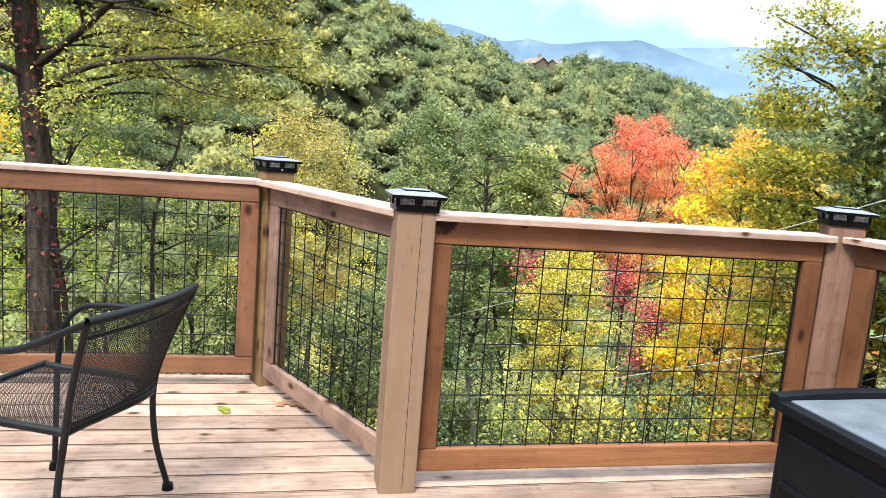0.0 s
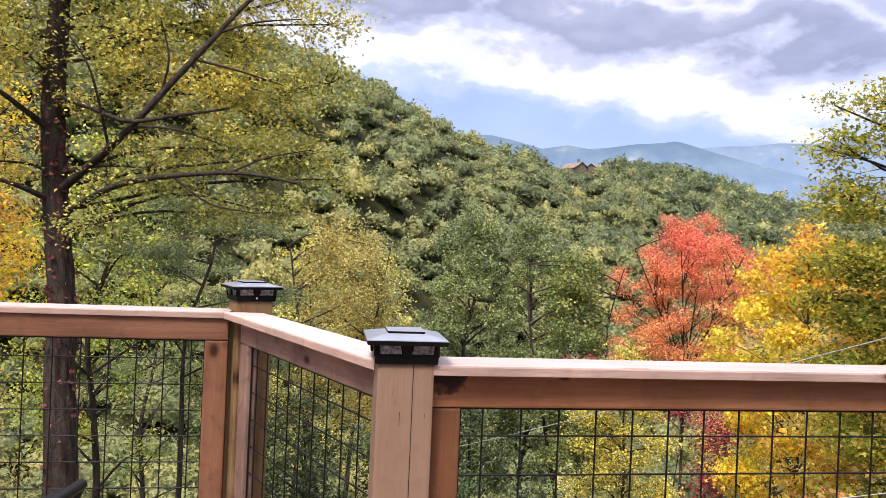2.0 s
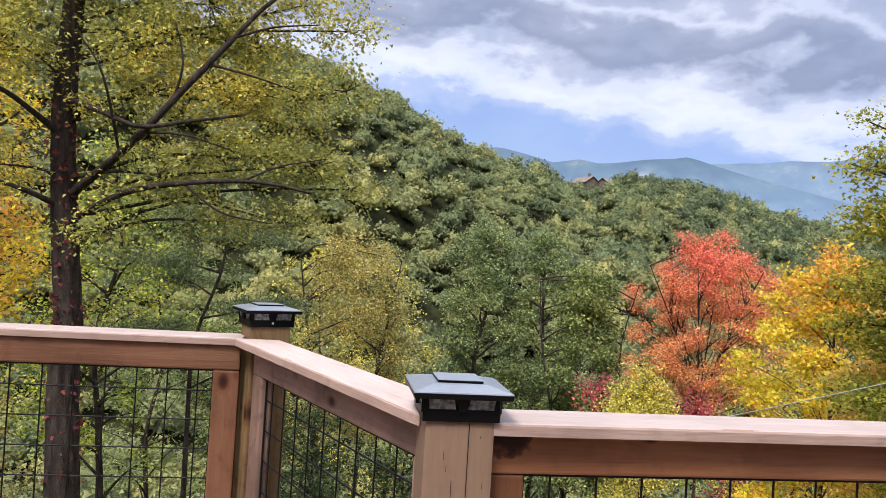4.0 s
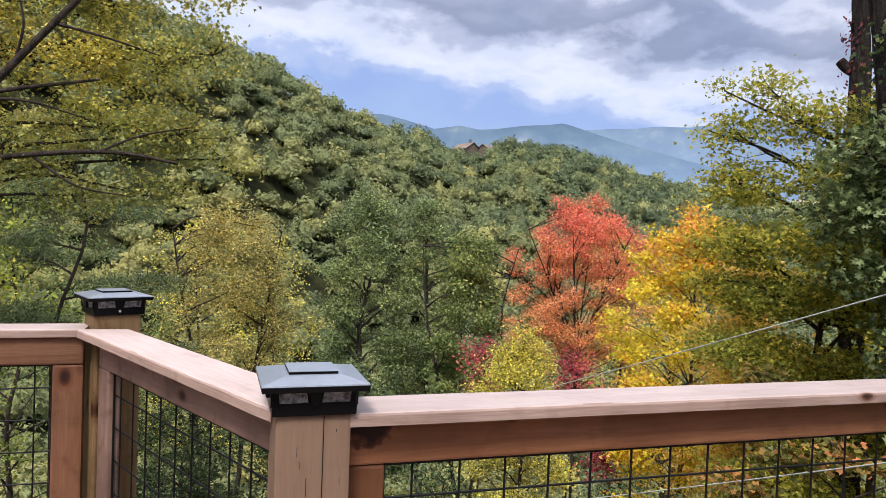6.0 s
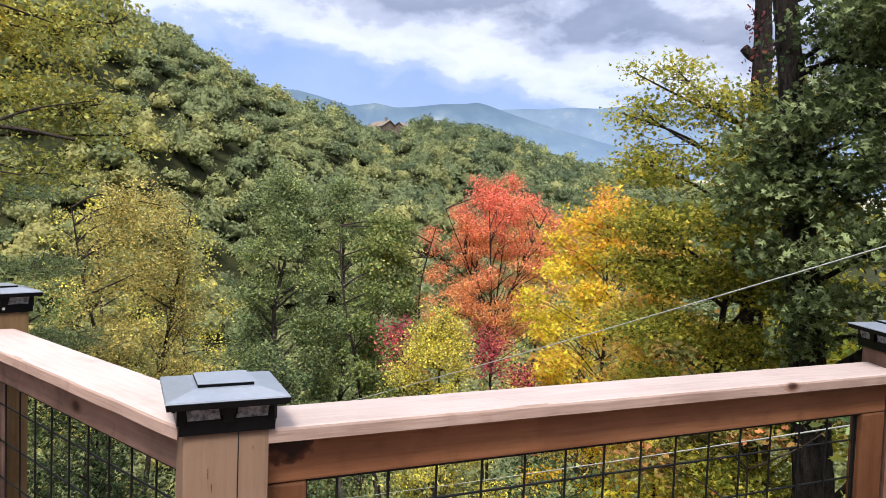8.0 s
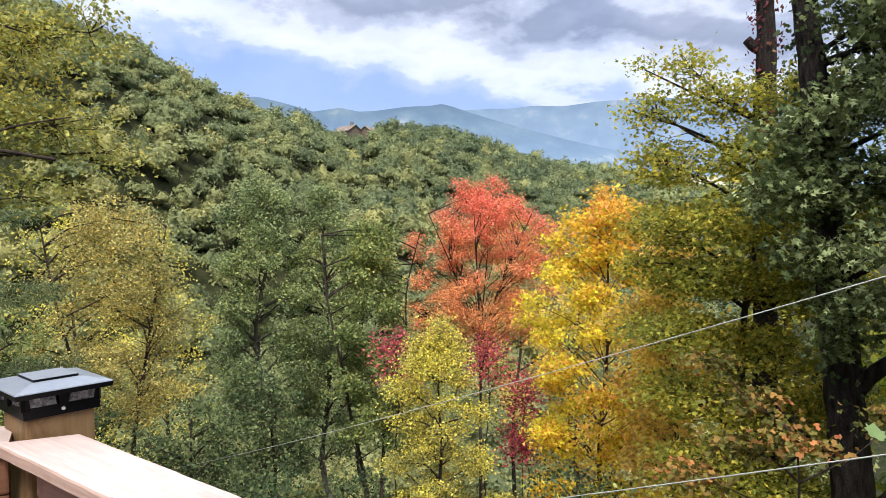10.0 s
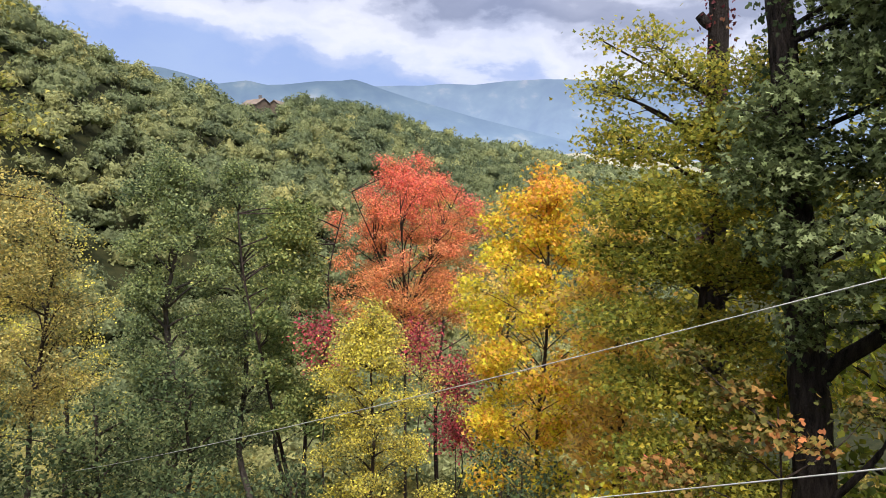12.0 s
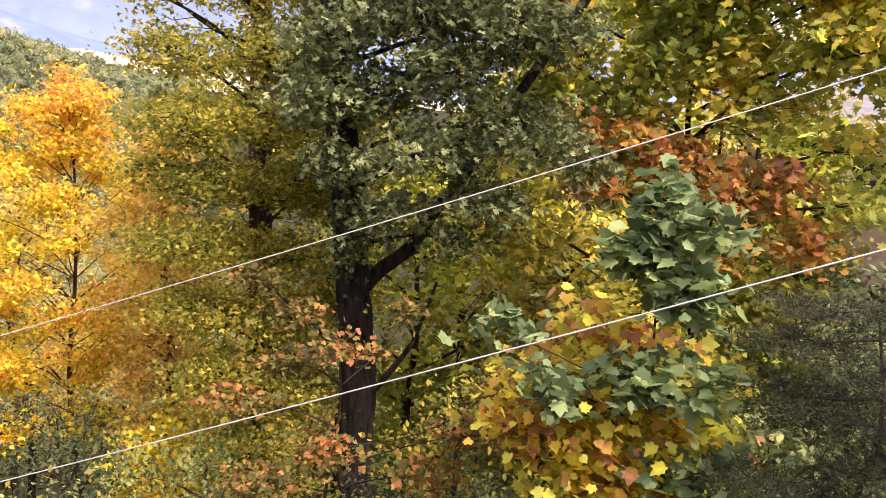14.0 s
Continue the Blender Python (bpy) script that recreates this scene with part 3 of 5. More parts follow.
FAR_NEAR = [(-60, 0.10), (-10, 0.14), (12.2, 0.160), (13.9, 0.154), (16.4, 0.1425), (18.5, 0.1485), (19.9, 0.1435), (21.3, 0.145), (23.5, 0.1505), (25.6, 0.1525), (26.5, 0.1548), (27.4, 0.1505), (28.8, 0.142), (31, 0.130), (36, 0.105), (44, 0.07), (60, 0.03), (100, 0.02)]
FAR_TOP = [(-60, 0.10), (-10, 0.12), (24, 0.138), (28, 0.1455), (30.4, 0.1475), (31.8, 0.1472), (33.5, 0.1505), (36, 0.149), (38.5, 0.154), (41.4, 0.1558), (45, 0.154), (60, 0.14), (100, 0.12)]


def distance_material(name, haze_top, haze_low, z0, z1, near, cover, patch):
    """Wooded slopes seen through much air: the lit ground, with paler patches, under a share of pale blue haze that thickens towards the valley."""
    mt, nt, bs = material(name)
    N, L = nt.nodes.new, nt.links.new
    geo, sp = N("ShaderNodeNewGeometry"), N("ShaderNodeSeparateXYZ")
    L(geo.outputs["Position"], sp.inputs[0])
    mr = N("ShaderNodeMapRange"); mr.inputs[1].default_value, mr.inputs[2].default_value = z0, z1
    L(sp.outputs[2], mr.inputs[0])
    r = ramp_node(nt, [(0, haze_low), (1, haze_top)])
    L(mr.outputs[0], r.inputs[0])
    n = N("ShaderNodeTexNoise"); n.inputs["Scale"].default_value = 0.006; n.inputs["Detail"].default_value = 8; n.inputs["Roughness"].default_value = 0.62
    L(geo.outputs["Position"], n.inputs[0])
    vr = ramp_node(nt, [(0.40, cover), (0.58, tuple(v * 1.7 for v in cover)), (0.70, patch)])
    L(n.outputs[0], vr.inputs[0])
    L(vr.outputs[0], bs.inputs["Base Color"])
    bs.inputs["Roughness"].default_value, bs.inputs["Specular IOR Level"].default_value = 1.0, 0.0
    # the haze is painted: a pale blue glow mixed over the lit slope
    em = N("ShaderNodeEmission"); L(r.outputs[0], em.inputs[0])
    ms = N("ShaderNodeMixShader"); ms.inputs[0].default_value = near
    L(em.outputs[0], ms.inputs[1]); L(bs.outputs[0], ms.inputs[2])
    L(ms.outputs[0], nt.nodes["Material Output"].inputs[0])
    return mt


def build_far(name, label, radius, top, low_z, mat, amp, seed):
    """A far mountain range: a slope folded into spurs and gullies that run down from its skyline."""
    a = np.arange(-60, 100.01, 0.4)
    rng = np.random.default_rng(seed)
    ar = np.radians(a)
    wob = sum(np.sin(ar * k + rng.uniform(0, 6)) / k for k in (71, 113, 190, 310, 520)) * 9
    ztop = table(a, top) * radius + wob * amp
    s = np.linspace(0, 1, 34)
    fold = 0
    for k, w in ((34, 1.0), (61, 0.8), (97, 0.6), (173, 0.35), (290, 0.2)):  # spurs lean to the right as they come down
        ph = ar[None] * k + (1 - s[:, None]) * k * 0.055 + rng.uniform(0, 6) + 1.2 * np.sin(ar[None] * k * 0.31 + rng.uniform(0, 6))
        fold = fold + w * (np.abs(np.sin(ph * 0.5)) - 0.6)
    deep = np.sin(np.pi * np.clip(s, 0, 1) ** 0.8)[:, None]
    rad = radius - 900 * (1 - s[:, None]) - fold * 150 * amp * deep
    z = low_z + (ztop[None] - low_z) * s[:, None] ** 1.1
    X, Y = rad * np.sin(ar), rad * np.cos(ar)
    n = len(a)
    i, j = np.meshgrid(np.arange(len(s) - 1), np.arange(n - 1), indexing="ij")
    f = np.stack([i * n + j, i * n + j + 1, (i + 1) * n + j + 1, (i + 1) * n + j], -1).reshape(-1, 4)
    me = raw_mesh(name, np.stack([X, Y, z], -1).reshape(-1, 3), np.full(len(f), 4), f.ravel(), mat, True)
    tagged(new(name, me), label, "mountains", kind="structure")


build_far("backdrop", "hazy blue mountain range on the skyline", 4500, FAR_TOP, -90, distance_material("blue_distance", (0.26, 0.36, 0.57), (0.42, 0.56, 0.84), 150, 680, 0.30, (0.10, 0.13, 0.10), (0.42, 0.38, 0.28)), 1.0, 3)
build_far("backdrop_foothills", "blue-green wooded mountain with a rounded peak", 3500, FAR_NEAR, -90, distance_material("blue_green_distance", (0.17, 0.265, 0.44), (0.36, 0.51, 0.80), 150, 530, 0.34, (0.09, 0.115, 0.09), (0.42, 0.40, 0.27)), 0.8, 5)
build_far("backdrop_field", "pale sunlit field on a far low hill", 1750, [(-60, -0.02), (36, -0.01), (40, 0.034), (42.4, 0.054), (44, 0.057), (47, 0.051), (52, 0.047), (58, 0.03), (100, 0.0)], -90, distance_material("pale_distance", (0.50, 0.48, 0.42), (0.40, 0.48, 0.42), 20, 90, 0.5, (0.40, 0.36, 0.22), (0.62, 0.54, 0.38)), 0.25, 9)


# ---------------------------------------------------------------- the woods on the hills
def crown_template(rng, n):
    """A crown in rounded billows, radius about 1, with its foot at 0: n leaf clumps with their outward directions, and the solid mass within them."""
    k = int(rng.integers(15, 24))
    lobes = rng.normal(0, 1, (k, 3)); lobes /= np.linalg.norm(lobes, axis=1)[:, None]
    lobes *= rng.uniform(0.2, 0.78, (k, 1)) * np.array([1.0, 1.0, 0.8]); lobes[:, 2] = np.abs(lobes[:, 2]) * 1.3 + 0.05
    lobes[:, :2] += rng.normal(0, 0.12, 2)
    size = rng.uniform(0.17, 0.38, k) * (1.15 - 0.45 * np.clip(lobes[:, 2], 0, 1))
    d = rng.normal(0, 1, (n, 3)); d[:, 2] = np.abs(d[:, 2]) * 0.85 + d[:, 2] * 0.3
    d /= np.linalg.norm(d, axis=1)[:, None]
    w = rng.choice(k, n, p=size ** 2 / (size ** 2).sum())
    c = lobes[w] + d * size[w][:, None] * rng.uniform(0.74, 1.14, (n, 1)) * np.array([1.0, 1.0, 0.85])
    # the mass: how far each direction from the middle stays inside some billow
    mid = np.array([0, 0, 0.35])
    a, b = np.meshgrid(np.arange(RING) * 2 * np.pi / RING, np.linspace(-0.9, 1.5, BAND))
    q = np.stack([np.cos(b) * np.cos(a), np.cos(b) * np.sin(a), np.sin(b)], -1).reshape(-1, 3)
    rel = lobes - mid
    t = q @ rel.T
    disc = t ** 2 - (rel ** 2).sum(1)[None] + (size ** 2)[None]
    far = np.where(disc > 0, t + np.sqrt(np.maximum(disc, 0)), 0.22).max(1)
    out = c - mid * [1, 1, 0.3]
    d = d + 0.8 * out / np.linalg.norm(out, axis=1)[:, None]; d /= np.linalg.norm(d, axis=1)[:, None]
    return c, d, mid + q * (far * rng.uniform(0.50, 0.74, len(far)))[:, None]


RING, BAND = 9, 6


def build_woods(name, label, spots, radii, kinds, n, clump, seed, mat):
    rng = np.random.default_rng(seed)
    temps = [crown_template(rng, n) for _ in range(16)]
    C, D, K, S, M = [], [], [], [], []
    for (x, y, z), r, kd in zip(spots, radii, kinds):
        c, d, mass = temps[rng.integers(16)]
        t = rng.uniform(0, 6.28)
        m = np.array([[math.cos(t), -math.sin(t), 0], [math.sin(t), math.cos(t), 0], [0, 0, 1]])
        st = rng.uniform(0.95, 1.6)
        z = z + rng.uniform(-0.35, 0.25) * r
        C.append((c @ m.T) * [r, r, r * st] + [x, y, z + r * 0.35])
        M.append((mass @ m.T) * [r, r, r * st] + [x, y, z + r * 0.35])
        D.append(d @ m.T); K.append(np.full(n, kd)); S.append(np.full(n, r * clump))
    cnt = len(C)
    C, D, K, S = (np.concatenate(q) for q in (C, D, K, S))
    # leaves, each a triangle, and under them the masses as closed skins
    nrm = D + rng.normal(0, 0.42, D.shape); nrm /= np.linalg.norm(nrm, axis=1)[:, None]
    u = np.cross(nrm, rng.normal(0, 1, D.shape)); u /= np.linalg.norm(u, axis=1)[:, None]
    v = np.cross(nrm, u)
    sz = (S * rng.uniform(0.6, 1.4, len(S)))[:, None]
    tri = np.stack([C - 0.5 * sz * u, C + 0.5 * sz * u + 0.1 * sz * v, C + sz * v], 1).reshape(-1, 3)
    i, j = np.meshgrid(np.arange(BAND - 1), np.arange(RING), indexing="ij")
    jn = (j + 1) % RING
    f = np.stack([i * RING + j, i * RING + jn, (i + 1) * RING + jn, (i + 1) * RING + j], -1).reshape(-1, 4)
    per = RING * BAND
    quads = (f[None] + (np.arange(cnt) * per)[:, None, None]).reshape(-1, 4) + len(tri)
    me = raw_mesh(name, np.vstack([tri, np.concatenate(M)]), np.concatenate([np.full(len(C), 3), np.full(len(quads), 4)]), np.concatenate([np.arange(len(tri)), quads.ravel()]), mat)
    smooth_flags = np.zeros(len(me.polygons), bool); smooth_flags[len(C):] = True
    me.polygons.foreach_set("use_smooth", smooth_flags)
    at = me.attributes.new("kind", "FLOAT", "FACE")
    at.data.foreach_set("value", np.concatenate([K, np.repeat(kinds, len(f))]).astype(np.float32))
    tagged(new(name, me), label, "woods", kind="stuff")


def scatter(rng, a0, a1, r0, r1, gap, cut=True):
    xs = np.arange(-r1, r1, gap)
    X, Y = np.meshgrid(xs, xs)
    X = X + rng.uniform(-0.44, 0.44, X.shape) * gap; Y = Y + rng.uniform(-0.44, 0.44, Y.shape) * gap
    X, Y = X.ravel(), Y.ravel()
    r, a = np.hypot(X, Y), np.degrees(np.arctan2(X, Y))
    ok = (r > r0) & (r < r1) & (a > a0) & (a < a1)
    if cut:
        ok &= (r < table(a, CREST_R) + 7) & ~((np.abs(a - 19.1) < 1.9) & (r > 292))
    return X[ok], Y[ok]


def hill_kind(rng, x, y):
    """Species drift over the slope: mostly green, here and there yellow or rust. Beyond 262 m kind is lowered, painting
    cloud shadow as darker green.
    """
    drift = 0.5 + 0.25 * np.sin(x * 0.021 + 1.3) + 0.25 * np.sin(y * 0.017 + x * 0.012)
    return np.clip(rng.beta(1.3, 2.9, len(x)) * 0.64 + 0.20 * drift - 0.10 * (np.hypot(x, y) > 262), 0, 1)


wr = np.random.default_rng(11)
for wname, wlabel, (r0, r1, gap), (n_clumps, clump), (c0, c1) in (
        ("hollow_woods", "green and gold young woods in the hollow below the deck", (29, 50, 3.7), (900, 0.085), (1.8, 3.0)),
        ("valley_woods", "green and yellowing broadleaf woods filling the valley", (50, 118, 3.6), (380, 0.128), (2.4, 4.6)),
        ("hillside_woods", "dense green autumn woods covering the steep hillside", (118, 345, 4.9), (285, 0.138), (2.8, 5.6)),
        ("shoulder_woods", "green autumn woods on the shoulder of the hill", (119, 240, 5.6), (260, 0.15), (3.7, 5.6)),
        ("side_woods", "lime and gold young woods on the slope beside the deck", (15, 60, 3.6), (500, 0.12), (1.7, 2.9)),
        ("ridge_woods", "distant green woods along the lower ridge", (345, 680, 9.5), (110, 0.17), (4.5, 7.0))):
    if wname == "shoulder_woods":
        wx, wy = scatter(wr, -28, -13.5, r0, r1, gap)
    elif wname == "side_woods":
        wx, wy = scatter(wr, 56, 112, r0, r1, gap)
    else:
        wx, wy = scatter(wr, -14 if r0 > 100 else -27, 52 if r0 > 100 else 56, r0, r1, gap)
    build_woods(wname, wlabel, np.stack([wx, wy, land(wx, wy) - 0.5], 1), wr.uniform(c0, c1, len(wx)), hill_kind(wr, wx, wy) + (0.3 if wname == "side_woods" else 0.0), n_clumps, clump, 5, hollow_leaf if r0 < 40 else hazed_hill_leaf)


# ---------------------------------------------------------------- trees
def tree(name, label, x, y, lobes, clusters, per, size, spread, mat, shape="kite", trunk=0.2, top=None, barkmat=None, seed=1, lean=(0, 0), stems=1, group="", base=None,
         lay=0.55, flat=0.6, twig=0.35, rise=0.5, category="tree", droop=0.35, line=None, taper=0.82, base_z=None, limb_r=None):
    """A tree at x, y. lobes: (x, y, z, rx, ry, rz) masses of its crown; each has a limb of its own. clusters: sprays of leaves in all, per: leaves in a spray."""
    rng = np.random.default_rng(seed)
    barkmat = barkmat or bark
    lobes = np.array(lobes, float)
    z0 = (land(x, y) - 0.3) if base is None else base
    z1 = top if top is not None else lobes[:, 2].max()
    th = empty(name, pose(x, y, z0), label, category, group)
    org = np.array([x, y, float(z0)])
    lines = []
    if line:
        z0, z1 = line[0][2], line[-1][2]
        th.matrix_world = pose(x, y, z0)
        org = np.array([x, y, float(z0)])
        stems = 1
    for s in range(stems):
        ang = s * 6.28 / stems + rng.uniform(-0.4, 0.4)
        k = 7
        u = np.linspace(0, 1, k)
        out = (0.0 if stems == 1 else 0.28) * (z1 - z0) * 0.5
        p = np.stack([x + lean[0] * u + out * math.cos(ang) * u ** 1.5, y + lean[1] * u + out * math.sin(ang) * u ** 1.5, z0 + (z1 - z0) * u], 1)
        p[1:-1, :2] += rng.normal(0, 0.012 * (z1 - z0), (k - 2, 2))
        if base_z is not None:  # stems that part above a short bole
            bole = np.clip((p[:, 2] - base_z) / (z1 - base_z), 0, 1)
            p[:, 0] = x + (p[-1, 0] - x) * bole ** 1.2; p[:, 1] = y + (p[-1, 1] - y) * bole ** 1.2
        axis = curve_pts(p if line is None else line, 4 if line is None else 30)
        lines.append(axis)
        uu = np.linspace(0, 1, len(axis))
        rad = trunk / math.sqrt(stems) * (1 - taper * uu) * (1 + 0.5 * np.exp(-uu * 22))
        part("trunk", Tubes().add(axis - org, rad, 44 if line else 12, 0.10 if line else 0.0).mesh("trunk", barkmat), barkmat, th)
    vol = lobes[:, 3] * lobes[:, 4] * lobes[:, 5]
    share = np.maximum(1, np.round(clusters * vol / vol.sum())).astype(int)
    cents = []
    twigs = Tubes()
    for lb, cnt in zip(lobes, share):
        d = rng.normal(0, 1, (cnt, 3)); d /= np.linalg.norm(d, axis=1)[:, None]
        c = lb[:3] + d * lb[3:] * rng.uniform(0.12, 1, (cnt, 1)) ** 0.5
        cents.append(c)
        axis = lines[int(np.argmin([np.linalg.norm(q[-1, :2] - lb[:2]) for q in lines]))] if stems > 1 else lines[0]
        hd = math.hypot(lb[0] - x, lb[1] - y)
        zs = np.clip(lb[2] - rise * hd - 0.3 * lb[5], max(z0 + 0.25 * (z1 - z0), lb[2] - 1.2), z1)
        st = axis[np.argmin(np.abs(axis[:, 2] - zs))]
        mid = (st + lb[:3]) / 2 + np.array([0, 0, 0.06 * hd]) + rng.normal(0, 0.05 * (hd + 0.3), 3)
        lp = curve_pts([st, mid, lb[:3]], 3)
        tb = Tubes()
        r0 = limb_r or trunk / math.sqrt(stems) * 0.32
        tb.add(lp, np.linspace(r0, r0 * 0.3, len(lp)), 5)
        for q in c[rng.random(cnt) < twig]:
            a = lp[np.argmin(np.linalg.norm(lp - q, axis=1) + 0.4 * (lp[:, 2] > q[2]))]
            mm = (a + q) / 2 + rng.normal(0, 0.08 * np.linalg.norm(q - a) + 0.01, 3)
            twigs.add([a, mm, q], [r0 * 0.22, r0 * 0.14, r0 * 0.06], 3)
        me = tb.mesh("limb", barkmat)
        me.transform(Matrix.Translation(-Vector(org)))
        part("limb", me, barkmat, th)
    if twigs.n:
        me = twigs.mesh("branchwork", barkmat)
        me.transform(Matrix.Translation(-Vector(org)))
        tagged(part("branchwork", me, barkmat, th), kind="stuff")
    cents = np.concatenate(cents)
    c = np.repeat(cents, per, 0) + rng.normal(0, 1, (len(cents) * per, 3)) * np.array([spread, spread, spread * flat])
    tagged(part("crown", leaf_mesh("crown", c - org, size, mat, shape, rng, lay, droop=droop), mat, th), kind="stuff")
    return th


def crown_lobes(x, y, zlow, zhigh, radius, profile, count, seed, squash=0.75, fine=0.30):
    """Masses of a crown round its axis; profile: the outline's width from foot to top. Many small masses give an uneven outline."""
    rng = np.random.default_rng(seed)
    out = []
    for i in range(count):
        u = (i + 0.5) / count
        w = np.interp(u, np.linspace(0, 1, len(profile)), profile) * radius
        a = i * 2.4 + rng.uniform(-0.6, 0.6)
        d = w * rng.uniform(0.25, 0.8)
        s = radius * fine * rng.uniform(0.75, 1.25)
        out.append((x + d * math.cos(a), y + d * math.sin(a), zlow + (zhigh - zlow) * u * rng.uniform(0.94, 1.0), s, s, s * squash))
    out.append((x, y, zhigh - 0.15 * radius, 0.14 * radius, 0.14 * radius, 0.3 * radius))
    return out


ROUND, CONE, VASE, COLUMN = (0.6, 0.95, 1.0, 0.85, 0.4), (0.9, 1.0, 0.85, 0.6, 0.2), (0.45, 0.85, 1.0, 0.85, 0.45), (0.8, 1.0, 1.0, 0.8, 0.45)


def limb(tree_ob, pts, r, mat, taper=0.35):
    lp = curve_pts(pts, 6)
    part("limb", Tubes().add(lp - np.array(tree_ob.matrix_basis.translation), np.linspace(r, r * taper, len(lp)), 8).mesh("limb", mat), mat, tree_ob)


# the big oak beyond the corner of the deck
oak = tree("oak_tree", "tall oak with a dark vine-covered trunk and yellowing green leaves", -3.95, 9.46,
     [(-3.0, 8.9, 4.1, 0.8, 0.8, 0.72), (-2.3, 9.2, 4.8, 0.8, 0.8, 0.65), (-1.6, 9.3, 4.3, 0.7, 0.7, 0.58), (-1.0, 9.1, 4.9, 0.7, 0.7, 0.51), (-0.3, 9.1, 4.6, 0.5, 0.5, 0.43), (-2.0, 9.1, 3.4, 0.8, 0.8, 0.51),
      (-1.0, 9.0, 3.5, 0.8, 0.8, 0.51), (-0.3, 9.0, 3.7, 0.4, 0.4, 0.36), (-1.6, 9.0, 2.6, 0.8, 0.8, 0.43), (-0.7, 9.1, 2.6, 0.7, 0.7, 0.43), (-0.15, 9.1, 2.3, 0.4, 0.4, 0.32), (-2.8, 9.0, 2.3, 0.8, 0.8, 0.51), (-1.1, 9.0, 1.75, 0.6, 0.6, 0.36),
      (-2.0, 9.0, 1.7, 0.6, 0.6, 0.36), (-4.9, 8.8, 3.9, 0.8, 0.8, 0.72), (-3.9, 9.2, 5.2, 1.2, 1.2, 0.72), (-2.4, 9.6, 5.7, 1.2, 1.2, 0.72), (-5.0, 9.2, 2.3, 0.6, 0.6, 0.43), (-3.4, 8.7, 1.5, 0.5, 0.5, 0.36), (-5.5, 9.4, 5.4, 1.2, 1.2, 0.87), (-3.4, 9.0, 3.2, 0.6, 0.6, 0.43)],
     1750, 32, 0.062, 0.15, oak_green, "trefoil", 0.235, barkmat=bark, seed=2, twig=0.5, lay=0.7, taper=0.5, rise=0.15, limb_r=0.035,
     line=[(-3.9, 9.48, -5.9), (-3.94, 9.46, -2.33), (-4.01, 9.44, -0.73), (-4.0, 9.45, 0.1), (-4.12, 9.4, 1.51), (-4.22, 9.36, 3.1), (-4.19, 9.38, 4.71), (-4.1, 9.4, 6.4)])


def ivy(tree_ob, line, radius, n, mat, seed, label="dark red creeper leaves"):
    rng = np.random.default_rng(seed)
    p = curve_pts(line, 12)
    q = p[rng.integers(0, len(p), n)] + rng.normal(0, 0.05, (n, 3)) * [1, 1, 3]
    a = rng.uniform(0, 6.28, n)
    d = np.stack([np.cos(a), np.sin(a), 0 * a], 1)
    q = q + d * (radius + np.abs(rng.normal(0, 0.05, n)))[:, None]
    me = leaf_mesh("vine", q, 0.07, mat, "star", rng, 0.5, normals=d)
    me.transform(Matrix.Translation(-tree_ob.matrix_basis.translation))
    tagged(part("vine", me, mat, tree_ob, label), kind="stuff")


ivy(oak, [(-3.94, 9.46, -2.5), (-4.0, 9.45, -0.5), (-4.12, 9.4, 1.5), (-4.22, 9.36, 3.4)], 0.17, 620, vine_leaf, 7)
# long limbs that cross the view under the oak's crown
limb(oak, [(-4.12, 9.4, 1.9), (-3.09, 8.44, 2.57), (-2.32, 8.24, 3.43), (-1.87, 8.32, 4.03), (-1.41, 8.39, 4.62), (-0.83, 8.39, 5.09)], 0.06, bark)
limb(oak, [(-4.2, 9.38, 3.3), (-3.49, 8.46, 3.04), (-2.89, 8.21, 2.83), (-2.31, 8.36, 2.97), (-1.61, 8.47, 3.14)], 0.045, bark)
limb(oak, [(-4.2, 9.38, 2.75), (-4.45, 9.0, 3.0), (-4.8, 8.65, 3.25), (-5.4, 8.6, 3.3)], 0.055, bark)
limb(oak, [(-4.14, 9.4, 1.75), (-4.5, 9.0, 1.95), (-5.0, 8.8, 2.1)], 0.05, bark)
limb(oak, [(-4.1, 9.4, 1.55), (-3.13, 8.53, 1.97), (-2.32, 8.24, 2.14), (-1.4, 8.24, 2.23), (-0.66, 8.24, 2.14)], 0.05, bark)
limb(oak, [(-2.6, 9.3, 3.5), (-2.0, 9.2, 3.75), (-1.3, 9.1, 3.7), (-0.6, 9.1, 3.8)], 0.03, bark)
# side branches off the long limbs
for q0, q1, q2, r in (((-2.9, 8.39, 2.78), (-2.3, 8.1, 2.75), (-1.7, 8.1, 2.6), 0.022), ((-2.5, 8.29, 3.23), (-2.4, 8.2, 3.7), (-2.5, 8.1, 4.2), 0.02), ((-2.1, 8.28, 3.73), (-1.5, 8.2, 3.6), (-0.9, 8.2, 3.45), 0.02), ((-1.8, 8.33, 4.12), (-1.3, 8.3, 4.3), (-0.7, 8.3, 4.4), 0.02),
                      ((-3.2, 8.54, 2.5), (-3.3, 8.0, 3.4), (-3.6, 7.9, 3.9), 0.022), ((-2.3, 8.24, 2.14), (-1.8, 8.2, 1.8), (-1.2, 8.2, 1.7), 0.02), ((-1.6, 8.24, 2.21), (-1.1, 8.2, 2.45), (-0.5, 8.2, 2.6), 0.018)):
    limb(oak, [q0, q1, q2], r, bark)

